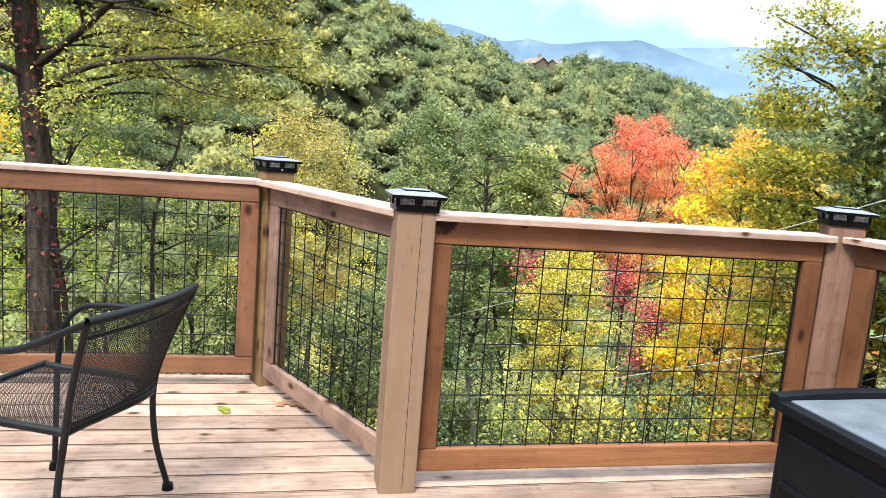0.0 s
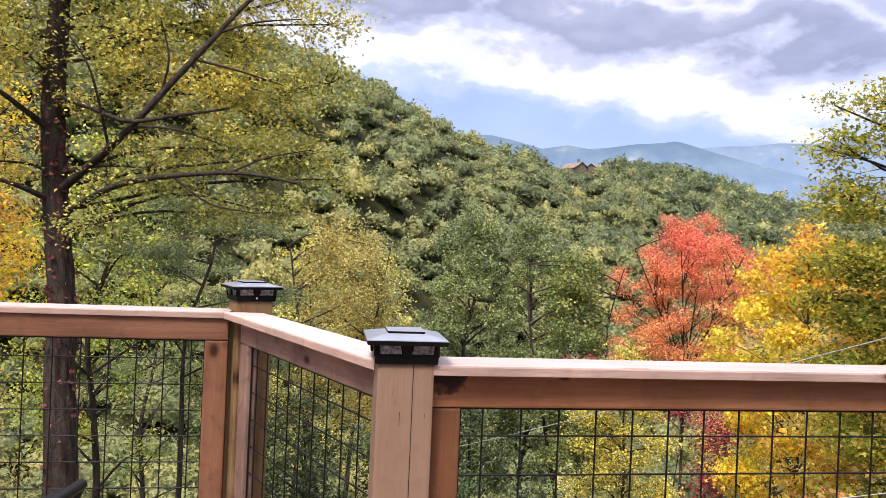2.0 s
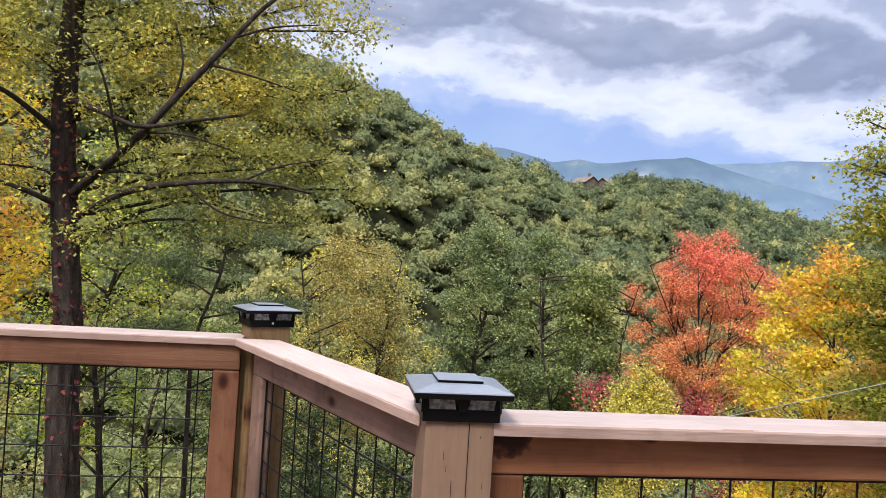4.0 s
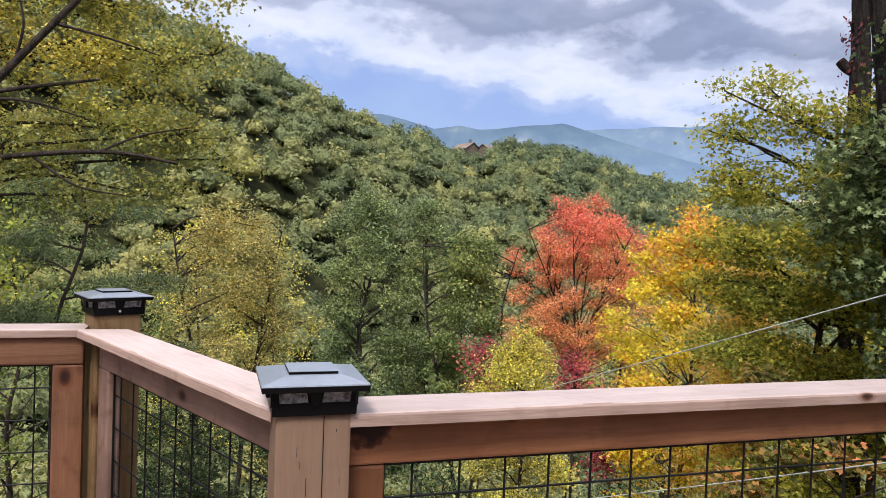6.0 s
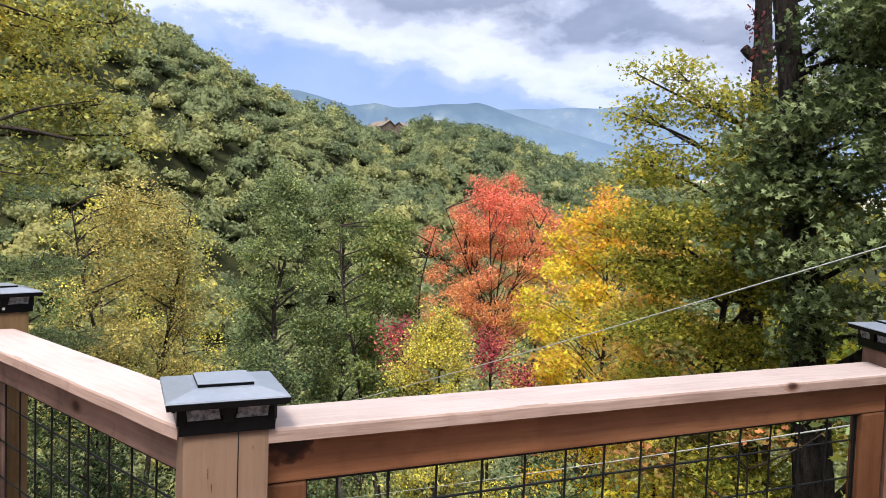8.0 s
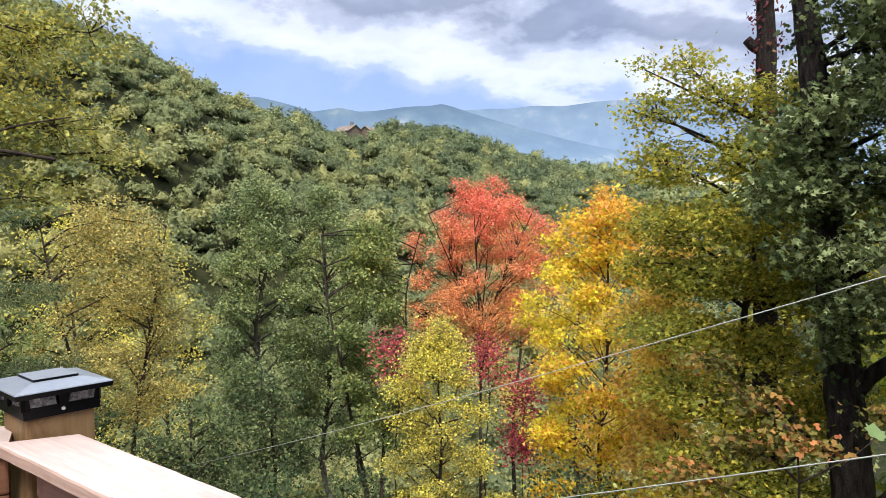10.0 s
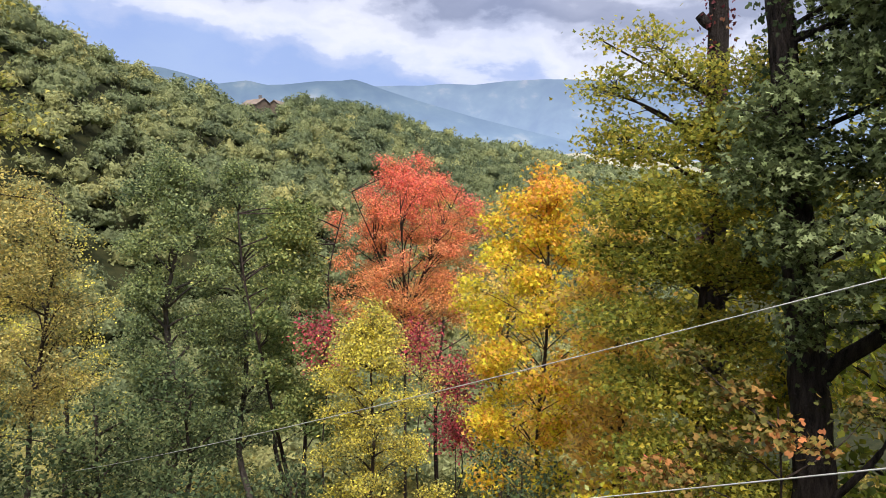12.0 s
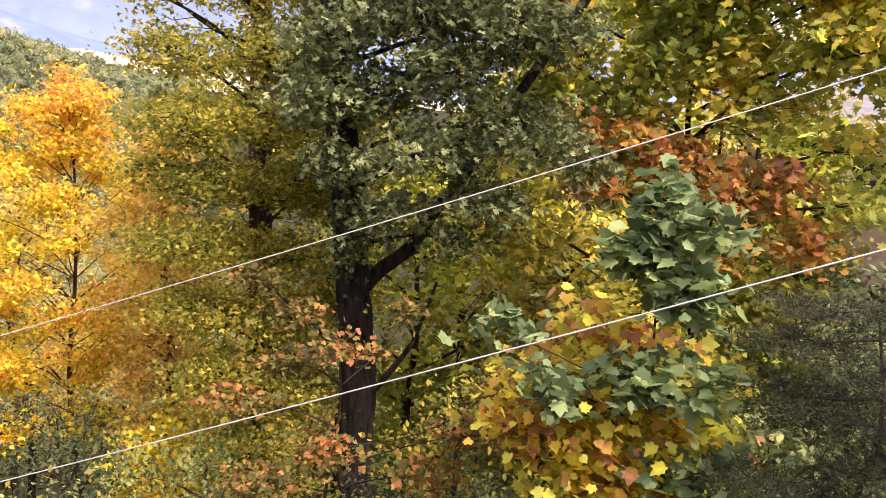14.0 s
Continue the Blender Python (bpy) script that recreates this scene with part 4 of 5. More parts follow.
# pine with flat layered boughs behind the oak
pine_lobes = [(-3.1 + 1.4 * math.cos(i * 2.1) * (1.15 - i * 0.06), 14.3 + 1.1 * math.sin(i * 2.1), -1.3 + i * 0.47, 1.2 - i * 0.05, 1.0 - i * 0.04, 0.2) for i in range(10)]
tree("pine_tree", "dark green pine with flat layered boughs", -3.1, 14.3, pine_lobes, 420, 34, 0.15, 0.16, pine_needle, "needle", 0.085, 3.2, bark, 3, flat=0.3, twig=0.5, lay=0.8, rise=0.05)

tree("ochre_tree", "round ochre-yellow tree with brownish leaves", 0.25, 23.2, crown_lobes(0.25, 23.2, -4.6, 1.9, 2.8, ROUND, 44, 4, 0.7, 0.24), 1500, 24, 0.085, 0.18, ochre, "kite", 0.16, 1.2, bark, 4, stems=2, lay=0.8)
tree("green_tree", "tall green tree with a tapering crown", 5.15, 25.1, crown_lobes(5.15, 25.1, -7.8, 2.9, 2.7, (0.9, 1.0, 0.95, 0.75, 0.3), 50, 5, fine=0.22), 2000, 24, 0.098, 0.18, green_tree, "kite", 0.17, 2.6, bark_grey, 5, group="green trees in the hollow", lay=0.85)
tree("green_tree", "slender green tree beside a taller one", 7.55, 25.5, crown_lobes(7.55, 25.5, -7.5, 2.5, 2.1, (0.9, 1.0, 0.95, 0.75, 0.3), 40, 6, fine=0.24), 1350, 24, 0.098, 0.17, green_tree, "kite", 0.15, 2.2, bark_grey, 6, group="green trees in the hollow", lay=0.85)
tree("green_tree", "yellowish green tree with a forked dark trunk", 8.3, 22.0, crown_lobes(8.3, 22.0, -6.4, 1.2, 1.9, COLUMN, 36, 7, fine=0.24), 1050, 24, 0.11, 0.17, yellow_green_dim, "kite", 0.13, 0.9, bark, 7, group="green trees in the hollow", lay=0.85, stems=2)
red_lobes = crown_lobes(12.5, 22.2, -3.2, 2.3, 3.0, (0.85, 1.1, 1.15, 0.9, 0.6), 110, 8, 0.55, 0.15)
red_lobes += [(11.9, 22.5, 2.5, 0.35, 0.35, 0.4), (13.0, 21.9, 2.6, 0.35, 0.35, 0.45), (12.4, 22.2, 2.3, 0.4, 0.4, 0.4), (14.4, 20.9, 1.0, 0.5, 0.5, 0.5), (14.8, 20.7, 0.3, 0.4, 0.4, 0.4), (10.4, 23.4, 0.6, 0.4, 0.4, 0.4)]
tree("red_maple", "coral red maple with upswept dark branches", 12.5, 22.2, red_lobes, 2400, 28, 0.072, 0.15, red_leaf, "kite", 0.17, 1.6, bark, 8, stems=6, rise=1.3, twig=0.5, lay=0.8, base_z=-3.4)
tree("yellow_maple", "slim yellow maple with a straight thin trunk", 8.95, 10.87, crown_lobes(8.95, 10.87, -3.4, 1.9, 1.9, (0.6, 0.95, 1.15, 1.0, 0.5), 80, 9, 0.5, 0.16) + [(7.8, 11.0, -3.85, 0.5, 0.4, 0.25), (8.7, 10.2, -3.9, 0.5, 0.4, 0.25), (7.8, 11.0, -2.8, 0.5, 0.4, 0.22)], 1400, 20, 0.09, 0.14, yellow_leaf, "trefoil", 0.07, 1.8, bark, 9, twig=0.7, rise=0.7, lay=0.9, limb_r=0.012)
tree("yellow_green_tree", "small yellow and green tree with fine leaves", 6.32, 13.1, crown_lobes(6.32, 13.1, -5.8, -0.75, 1.9, (1.0, 1.0, 0.8, 0.55, 0.25), 40, 10, 0.6, 0.2), 1750, 18, 0.06, 0.13, yellow_green, "kite", 0.07, -1.1, bark, 10, twig=0.5, lay=0.8)
for i, (x, y, z, s) in enumerate(((6.25, 15.3, -1.75, 0.75), (8.28, 14.4, -1.9, 0.7), (9.06, 13.9, -2.75, 0.6), (8.8, 13.7, -3.9, 0.4))):
    tree("sumac_shrub", "crimson shrub with drooping dark red leaves", x, y, crown_lobes(x, y, z - 1.0 * s, z + 0.7 * s, s, ROUND, 14, 20 + i, 0.8, 0.36), 110, 11, 0.075, 0.22, crimson, "oval", 0.035, z, bark, 20 + i, group="crimson shrubs", category="shrub", lay=0.8)
tree("sugar_maple", "large maple turning from green to gold", 7.5, 6.1,
     [(6.8, 6.5, 3.45, 0.35, 0.35, 0.3), (6.5, 6.8, 2.9, 0.4, 0.4, 0.3), (7.1, 6.2, 3.0, 0.5, 0.5, 0.35), (6.6, 6.7, 2.2, 0.6, 0.6, 0.35), (7.3, 5.9, 2.3, 0.6, 0.6, 0.4), (6.6, 6.6, 1.4, 0.7, 0.7, 0.35), (7.4, 5.8, 1.5, 0.7, 0.7, 0.4), (6.9, 6.4, 0.7, 0.8, 0.8, 0.3),
      (7.7, 5.7, 0.7, 0.8, 0.8, 0.35), (6.6, 6.4, 0.0, 0.8, 0.8, 0.3), (7.4, 5.6, -0.2, 0.8, 0.8, 0.3), (6.6, 6.2, -0.8, 0.8, 0.8, 0.3), (7.3, 5.5, -1.0, 0.8, 0.8, 0.3), (6.5, 5.8, -1.6, 0.8, 0.8, 0.3), (7.2, 5.3, -1.9, 0.8, 0.8, 0.3), (6.3, 5.4, -2.4, 0.8, 0.8, 0.3),
      (6.3, 7.1, 2.95, 0.2, 0.2, 0.12), (6.45, 7.0, 3.5, 0.2, 0.2, 0.15), (7.9, 5.4, 3.0, 0.7, 0.7, 0.4), (6.9, 5.0, -3.2, 0.8, 0.8, 0.35), (6.3, 6.9, 0.9, 0.35, 0.35, 0.2), (7.8, 5.4, 2.5, 0.5, 0.5, 0.4), (8.0, 5.2, 1.6, 0.6, 0.6, 0.4), (8.0, 5.3, 0.5, 0.6, 0.6, 0.35), (8.0, 5.3, -0.8, 0.6, 0.6, 0.35)],
     2700, 21, 0.068, 0.145, maple_leaf, "trefoil", 0.10, 3.2, bark, 12, twig=0.5, lay=0.7, flat=0.35)
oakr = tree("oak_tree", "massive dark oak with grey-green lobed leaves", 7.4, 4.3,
     [(6.4, 4.6, 2.4, 0.45, 0.45, 0.3), (6.2, 4.6, 1.8, 0.6, 0.6, 0.35), (6.3, 4.4, 1.1, 0.5, 0.5, 0.3), (6.5, 4.0, 0.6, 0.5, 0.5, 0.25), (6.6, 3.5, 1.3, 0.6, 0.6, 0.35), (6.8, 2.9, 0.8, 0.5, 0.6, 0.28), (6.8, 2.6, 1.6, 0.6, 0.6, 0.35), (6.7, 3.3, 2.1, 0.6, 0.6, 0.35),
      (7.0, 3.9, 2.7, 0.8, 0.8, 0.4), (6.9, 2.6, 2.6, 0.8, 0.8, 0.4), (7.0, 2.0, 1.25, 0.4, 0.5, 0.25), (7.0, 3.7, 3.6, 0.9, 0.8, 0.45), (7.3, 2.8, 3.6, 1.0, 1.0, 0.45), (7.9, 4.0, 5.0, 1.3, 1.3, 0.6), (6.9, 4.2, 1.9, 0.6, 0.6, 0.35), (7.6, 5.4, 2.2, 0.5, 0.5, 0.4), (7.5, 3.4, 4.6, 1.0, 1.0, 0.5), (7.8, 3.9, 3.1, 0.8, 0.8, 0.45), (7.0, 3.2, 0.35, 0.4, 0.5, 0.22), (6.7, 4.3, 0.2, 0.3, 0.35, 0.2), (7.6, 4.4, 3.4, 0.45, 0.5, 0.4), (7.7, 4.5, 4.3, 0.5, 0.6, 0.5)],
     2000, 17, 0.096, 0.115, oak_dark, "pin_oak", 0.25, barkmat=bark_dark, seed=13, twig=0.5, lay=0.85, taper=0.55, rise=0.2, limb_r=0.035,
     line=[(7.34, 4.43, -5.5), (7.295, 4.51, -2.5), (7.305, 4.49, -1.7), (7.25, 4.58, -0.5), (7.185, 4.69, 0.7), (7.11, 4.81, 1.9), (7.07, 4.87, 2.7), (7.0, 4.985, 3.85), (6.83, 5.27, 6.5)])
limb(oakr, [(7.3, 4.5, -0.5), (7.26, 4.25, -0.2), (7.34, 3.9, 0.12), (7.43, 3.69, 0.52), (7.55, 3.37, 1.0), (7.66, 3.01, 1.66), (7.81, 2.42, 2.65), (8.0, 1.8, 3.7)], 0.095, bark_dark, 0.5)
limb(oakr, [(7.33, 4.42, -1.9), (7.3, 4.1, -1.5), (7.36, 3.8, -1.0), (7.5, 3.6, -0.3)], 0.05, bark_dark)
limb(oakr, [(7.3, 4.5, -1.4), (7.0, 4.9, -1.0), (6.7, 5.3, -0.5)], 0.03, bark_dark)

dead = tree("dead_trunk", "bare dark trunk broken off at a stub", 9.0, 7.05, [(9.3, 7.0, 6.6, 0.7, 0.7, 0.5)], 24, 12, 0.11, 0.15, rust_leaf, "star", 0.19, 6.6, bark_dark, 14, taper=0.5, line=[(9.05, 7.0, -6.0), (9.0, 7.1, 0.5), (8.97, 7.12, 3.7), (8.95, 7.15, 4.84), (8.9, 7.2, 6.6)])
limb(dead, [(8.97, 7.12, 4.0), (8.85, 7.25, 4.1), (8.78, 7.33, 4.22)], 0.09, bark_dark, 0.8)
ivy(oakr, [(7.25, 4.58, -0.5), (7.185, 4.69, 0.7), (7.11, 4.81, 1.9), (7.07, 4.87, 2.7), (7.0, 4.985, 3.85)], 0.19, 900, shade_green, 71, "dark green ivy leaves")
ivy(dead, [(9.0, 7.1, 0.5), (8.98, 7.11, 2.5), (8.97, 7.12, 3.7), (8.95, 7.15, 4.84)], 0.16, 420, vine_leaf, 72)
tree("big_leaf_maple", "young maple with large pale green leaves", 5.0, 1.0,
     [(4.76, 0.98, 1.2, 0.15, 0.18, 0.16), (4.76, 0.72, 0.95, 0.2, 0.22, 0.18), (4.85, 1.1, 0.78, 0.25, 0.3, 0.18), (4.85, 0.78, 0.5, 0.25, 0.3, 0.2), (4.6, 2.05, 0.12, 0.14, 0.22, 0.12), (4.66, 1.85, -0.1, 0.12, 0.15, 0.08), (4.68, 1.6, -0.3, 0.18, 0.26, 0.14), (4.75, 1.0, -0.08, 0.18, 0.26, 0.18),
      (4.75, 0.75, -0.25, 0.15, 0.2, 0.12), (4.74, 0.42, -0.08, 0.14, 0.18, 0.14), (4.75, 0.65, -0.78, 0.18, 0.28, 0.14), (4.7, 0.35, -0.65, 0.12, 0.14, 0.1)],
     165, 8, 0.108, 0.115, norway_leaf, "broad", 0.03, 0.9, bark, 15, twig=0.8, lay=0.55, droop=0.8)
tree("gold_olive_maple", "tall maple with olive green and golden leaves", 9.2, 1.0,
     [(8.5, 2.4, 2.4, 0.6, 0.6, 0.35), (8.6, 1.6, 2.0, 0.6, 0.6, 0.35), (8.6, 0.7, 2.6, 0.8, 0.8, 0.45), (8.6, 0.2, 2.0, 0.6, 0.6, 0.35), (8.4, -0.7, 2.6, 0.7, 0.7, 0.4), (8.7, 1.2, 3.3, 1.0, 1.0, 0.45), (8.4, -1.4, 3.1, 0.9, 0.9, 0.45), (8.6, 2.6, 3.1, 0.7, 0.7, 0.4),
      (8.5, 0.1, 3.5, 0.8, 0.8, 0.4), (8.4, -0.5, 3.3, 0.7, 0.7, 0.4), (8.6, 1.3, 2.6, 0.6, 0.6, 0.4), (8.4, 3.0, 1.8, 0.6, 0.6, 0.35), (8.4, 2.4, 1.4, 0.5, 0.5, 0.3), (8.3, 3.1, 0.8, 0.5, 0.5, 0.3), (8.4, -0.9, 1.0, 0.5, 0.5, 0.25), (8.5, -0.9, 1.7, 0.5, 0.5, 0.25)],
     980, 14, 0.115, 0.17, rust_leaf, "maple", 0.10, 3.2, bark, 16, twig=0.5, lay=0.8)
tree("understorey_maple", "young olive green maple in the shade of an oak", 8.3, 1.4,
     [(8.0, 1.6, -0.4, 0.6, 0.6, 0.3), (7.9, 0.8, -1.0, 0.6, 0.7, 0.3), (7.8, 2.2, -1.4, 0.7, 0.7, 0.35), (7.9, 2.6, 0.3, 0.5, 0.5, 0.3), (8.3, -0.1, -0.2, 0.6, 0.6, 0.3), (8.2, 0.6, 0.1, 0.4, 0.5, 0.22)],
     330, 15, 0.10, 0.16, maple_leaf, "maple", 0.05, 0.3, bark, 27, twig=0.6, lay=0.8)
tree("russet_maple", "maple bough with orange and dry brown leaves", 8.9, 0.6,
     [(8.2, 2.2, 1.65, 0.35, 0.35, 0.22), (8.2, 1.6, 1.45, 0.45, 0.45, 0.26), (8.3, 1.0, 1.3, 0.45, 0.45, 0.26), (8.3, 0.4, 0.95, 0.4, 0.4, 0.22), (8.1, 1.9, 1.05, 0.35, 0.35, 0.18), (8.4, 0.0, 1.2, 0.35, 0.35, 0.2), (8.3, -0.4, 0.5, 0.4, 0.4, 0.2), (8.1, 0.6, 0.3, 0.35, 0.35, 0.18)],
     220, 12, 0.112, 0.17, russet_leaf, "maple", 0.07, 1.8, bark, 26, twig=0.6, lay=0.8)
hem = [(4.5 + 0.12 * math.sin(i * 1.7), -0.25 + 0.35 * math.cos(i * 2.2), -1.7 + i * 0.19, 0.42, 0.5, 0.05) for i in range(13)]
tree("hemlock_tree", "dense grey-green hemlock with fine drooping needles", 4.75, -0.4, hem, 680, 52, 0.048, 0.075, needle, "needle", 0.05, 0.6, bark, 17, flat=0.4, twig=0.6, lay=0.9, rise=0.1)

tree("gold_sapling", "young maple with yellow, orange and dry brown leaves", 5.2, 0.8,
     [(5.0, 1.95, -0.75, 0.25, 0.3, 0.15), (5.0, 1.5, -0.8, 0.25, 0.3, 0.18), (5.0, 1.0, -0.75, 0.25, 0.3, 0.18), (5.0, 0.6, -0.6, 0.25, 0.25, 0.15), (5.15, 1.8, -0.4, 0.25, 0.25, 0.14), (5.15, 1.3, -0.35, 0.3, 0.35, 0.16), (5.2, 1.35, 0.1, 0.25, 0.3, 0.14), (5.0, 1.2, -1.1, 0.3, 0.5, 0.15), (5.2, 0.9, -0.1, 0.2, 0.25, 0.12)],
     290, 9, 0.098, 0.15, gold_sapling, "broad", 0.03, -0.2, bark, 18, twig=0.8, lay=0.7, droop=0.8)

tree("orange_maple", "slender maple with sprays of orange and green leaves", 5.44, 3.84,
     [(5.37, 4.72, 0.04, 0.22, 0.22, 0.1), (5.35, 4.25, -0.25, 0.24, 0.24, 0.11), (5.33, 3.71, -0.51, 0.24, 0.24, 0.11), (5.18, 4.25, -0.73, 0.24, 0.24, 0.11), (4.87, 4.51, -1.01, 0.26, 0.26, 0.12), (4.95, 3.71, -1.36, 0.26, 0.26, 0.12), (4.59, 4.05, -1.6, 0.28, 0.28, 0.13), (6.36, 3.51, -0.44, 0.22, 0.22, 0.1), (5.34, 2.52, -1.13, 0.24, 0.24, 0.11), (5.08, 2.77, -1.46, 0.24, 0.24, 0.11), (5.76, 2.31, -0.81, 0.22, 0.22, 0.1)],
     150, 19, 0.068, 0.12, salmon_leaf, "star", 0.035, -0.3, bark, 19, twig=0.8, lay=0.65, flat=0.4)

# trees further back, behind the near ones
# the low green trees get the darker palette, with shade in its colour
for i, (x, y, zl, zh, rad, mt, lab) in enumerate((
        (12.0, 9.2, -5, 3.0, 2.2, maple_leaf, "gold-green maple"), (12.5, 5.0, -4, 6.0, 2.6, maple_leaf, "gold-green maple"), (13.0, 1.2, -4, 1.8, 2.3, lime, "lime green tree catching the light"), (15.5, -5.6, -3, 6.5, 2.6, rust_leaf, "golden olive maple"), (14.5, 2.4, -1, 7.0, 2.6, yellow_green, "yellow-green tree"), (12.6, 3.0, -3.5, 5.0, 2.0, rust_leaf, "golden olive maple"), (12.4, -0.9, -3.0, 2.0, 1.2, lime, "bright lime green young tree"), (11.5, -3.6, -4, 4.5, 2.2, green_tree, "dark green tree"), (9.0, -1.6, -4.0, 0.4, 1.5, pine_needle, "dark evergreen"), (7.0, -1.3, -3.8, -0.2, 1.2, green_tree, "dark green young tree"),
        (16.5, -0.4, -1, 6.5, 2.8, yellow_green, "yellow-green tree"), (16.0, 5.5, -2, 6.5, 2.6, maple_leaf, "gold-green maple"), (10.8, 5.2, -5.0, 1.0, 1.8, lime, "lime green young tree"), (11.0, 2.6, -4.5, 0.4, 1.7, yellow_green, "yellow-green young tree"), (-6.6, 12.0, -0.2, 4.6, 1.8, yellow_leaf, "golden orange tree"), (-5.5, 15.9, -4, 3.8, 2.4, lime, "lime green tree"), (-8.8, 16.9, -5, 5.5, 3.0, ochre, "ochre tree"),
        (-2.9, 20.0, -6, -0.2, 2.4, yellow_green_dim, "yellow-green tree"), (1.8, 17.5, -7.5, -3.0, 2.2, shade_green, "low green tree"), (12.0, 15.7, -6.5, -0.3, 2.4, orange_leaf, "salmon-orange tree"), (-1.1, 30.0, -8, 1.6, 3.6, yellow_green, "yellow-green tree"), (-6.5, 26.0, -8, 2.8, 3.5, yellow_green_dim, "yellowing green tree"),
        (16.0, 21.0, -8, 0.7, 2.6, green_tree, "green tree"), (10.4, 29.5, -9, 1.0, 3.2, green_tree, "green tree"), (2.4, 32.0, -10, 0.6, 3.4, yellow_green, "yellow-green tree"), (17.8, 28.0, -9, 1.6, 3.2, yellow_green, "yellow-green tree"), (4.2, 19.5, -8, -3.0, 2.0, shade_green, "low green tree"), (-0.6, 15.5, -6.5, -2.6, 1.9, shade_green, "low green tree"), (8.1, 8.2, -3.5, 1.3, 1.0, orange_leaf, "salmon-orange maple"), (6.8, 7.0, -4.8, -2.7, 0.85, yellow_leaf, "low golden maple"))):
    far, side = math.hypot(x, y) > 19, x > 10.5 and y < 10
    tree("broadleaf_tree", lab + " in the woods below the deck", x, y, crown_lobes(x, y, zl, zh, rad, ROUND, 20, 40 + i), 430 if far else 330 if side else 480, 17, 0.17 if side else 0.105 if far else 0.095, 0.19, mt, "kite", 0.12, zh - 0.6, bark, 40 + i, group="trees of the wood", lay=0.8)


# ---------------------------------------------------------------- undergrowth below the deck
def undergrowth():
    rng = np.random.default_rng(77)
    kinds = []
    for i, (mt, lab, shp, sz) in enumerate(((shade_green, "dark green leafy shrub", "kite", 0.07), (yellow_green_dim, "yellow-green leafy shrub", "kite", 0.07), (lime, "bright lime-green sapling", "kite", 0.07), (maple_leaf, "gold-green maple sapling", "kite", 0.08), (yellow_green, "yellow maple sapling", "kite", 0.075))):
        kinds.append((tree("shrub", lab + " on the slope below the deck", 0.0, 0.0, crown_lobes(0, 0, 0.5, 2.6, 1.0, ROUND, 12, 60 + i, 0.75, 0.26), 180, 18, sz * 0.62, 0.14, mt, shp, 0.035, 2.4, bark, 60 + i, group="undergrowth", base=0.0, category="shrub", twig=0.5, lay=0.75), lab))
    spots = []
    for r0, r1, a0, a1, gap in ((3.8, 7, -45, 50, 2.0), (7, 13, -38, 85, 2.5), (6.0, 11, 60, 112, 2.0)):
        r = r0
        while r < r1:
            a = a0 + rng.uniform(0, 8)
            while a < a1:
                spots.append((r + rng.uniform(-0.4, 0.4) * gap, a + rng.uniform(-0.3, 0.3) * math.degrees(gap / r)))
                a += math.degrees(gap / r)
            r += gap
    first = set()
    for r, a in spots:
        x, y = r * math.sin(radians(a)), r * math.cos(radians(a))
        if y < 1.9 and x < 2.9: continue
        # under the oak mostly the shrub with shade painted into its green
        w = np.array([0.52, 0.27, 0.05, 0.11, 0.05]) if a > 12 else (np.array([0.76, 0.10, 0.10, 0.02, 0.02]) if a > -22 else np.array([0.25, 0.30, 0.41, 0.02, 0.02]))
        k = rng.choice(5, p=w)
        s = rng.uniform(0.85, 1.25) * (1 + 0.022 * r)
        m = pose(x, y, float(land(x, y)) - 0.1, 0, 0, rng.uniform(0, 360)) @ Matrix.Diagonal((s, s, s * rng.uniform(0.9, 1.25), 1))
        if k not in first:
            first.add(k); kinds[k][0].matrix_basis = m
        else:
            c = copy_thing(kinds[k][0], Matrix.Identity(4)); c.matrix_basis = m


undergrowth()


# ---------------------------------------------------------------- cables
def cable(p, d, s0, s1, r, sag):
    s = np.linspace(s0, s1, 40)
    p, d = np.array(p), np.array(d)
    pts = p + s[:, None] * d
    pts[:, 2] += sag * s * s
    me = Tubes().add(pts, np.full(len(s), r), 6).mesh("cable", cable_mat)
    tagged(new("cable", me), "thin pale overhead cable running down the slope", "cable", "cables over the slope")


cable((3.973, 3, 0.824), (-0.2019, 1, -0.3942), -9, 15, 0.0048, 0.0017)
cable((3.968, 3, -0.35), (-0.05, 1, -0.4353), -9, 15, 0.0058, 0.0012)


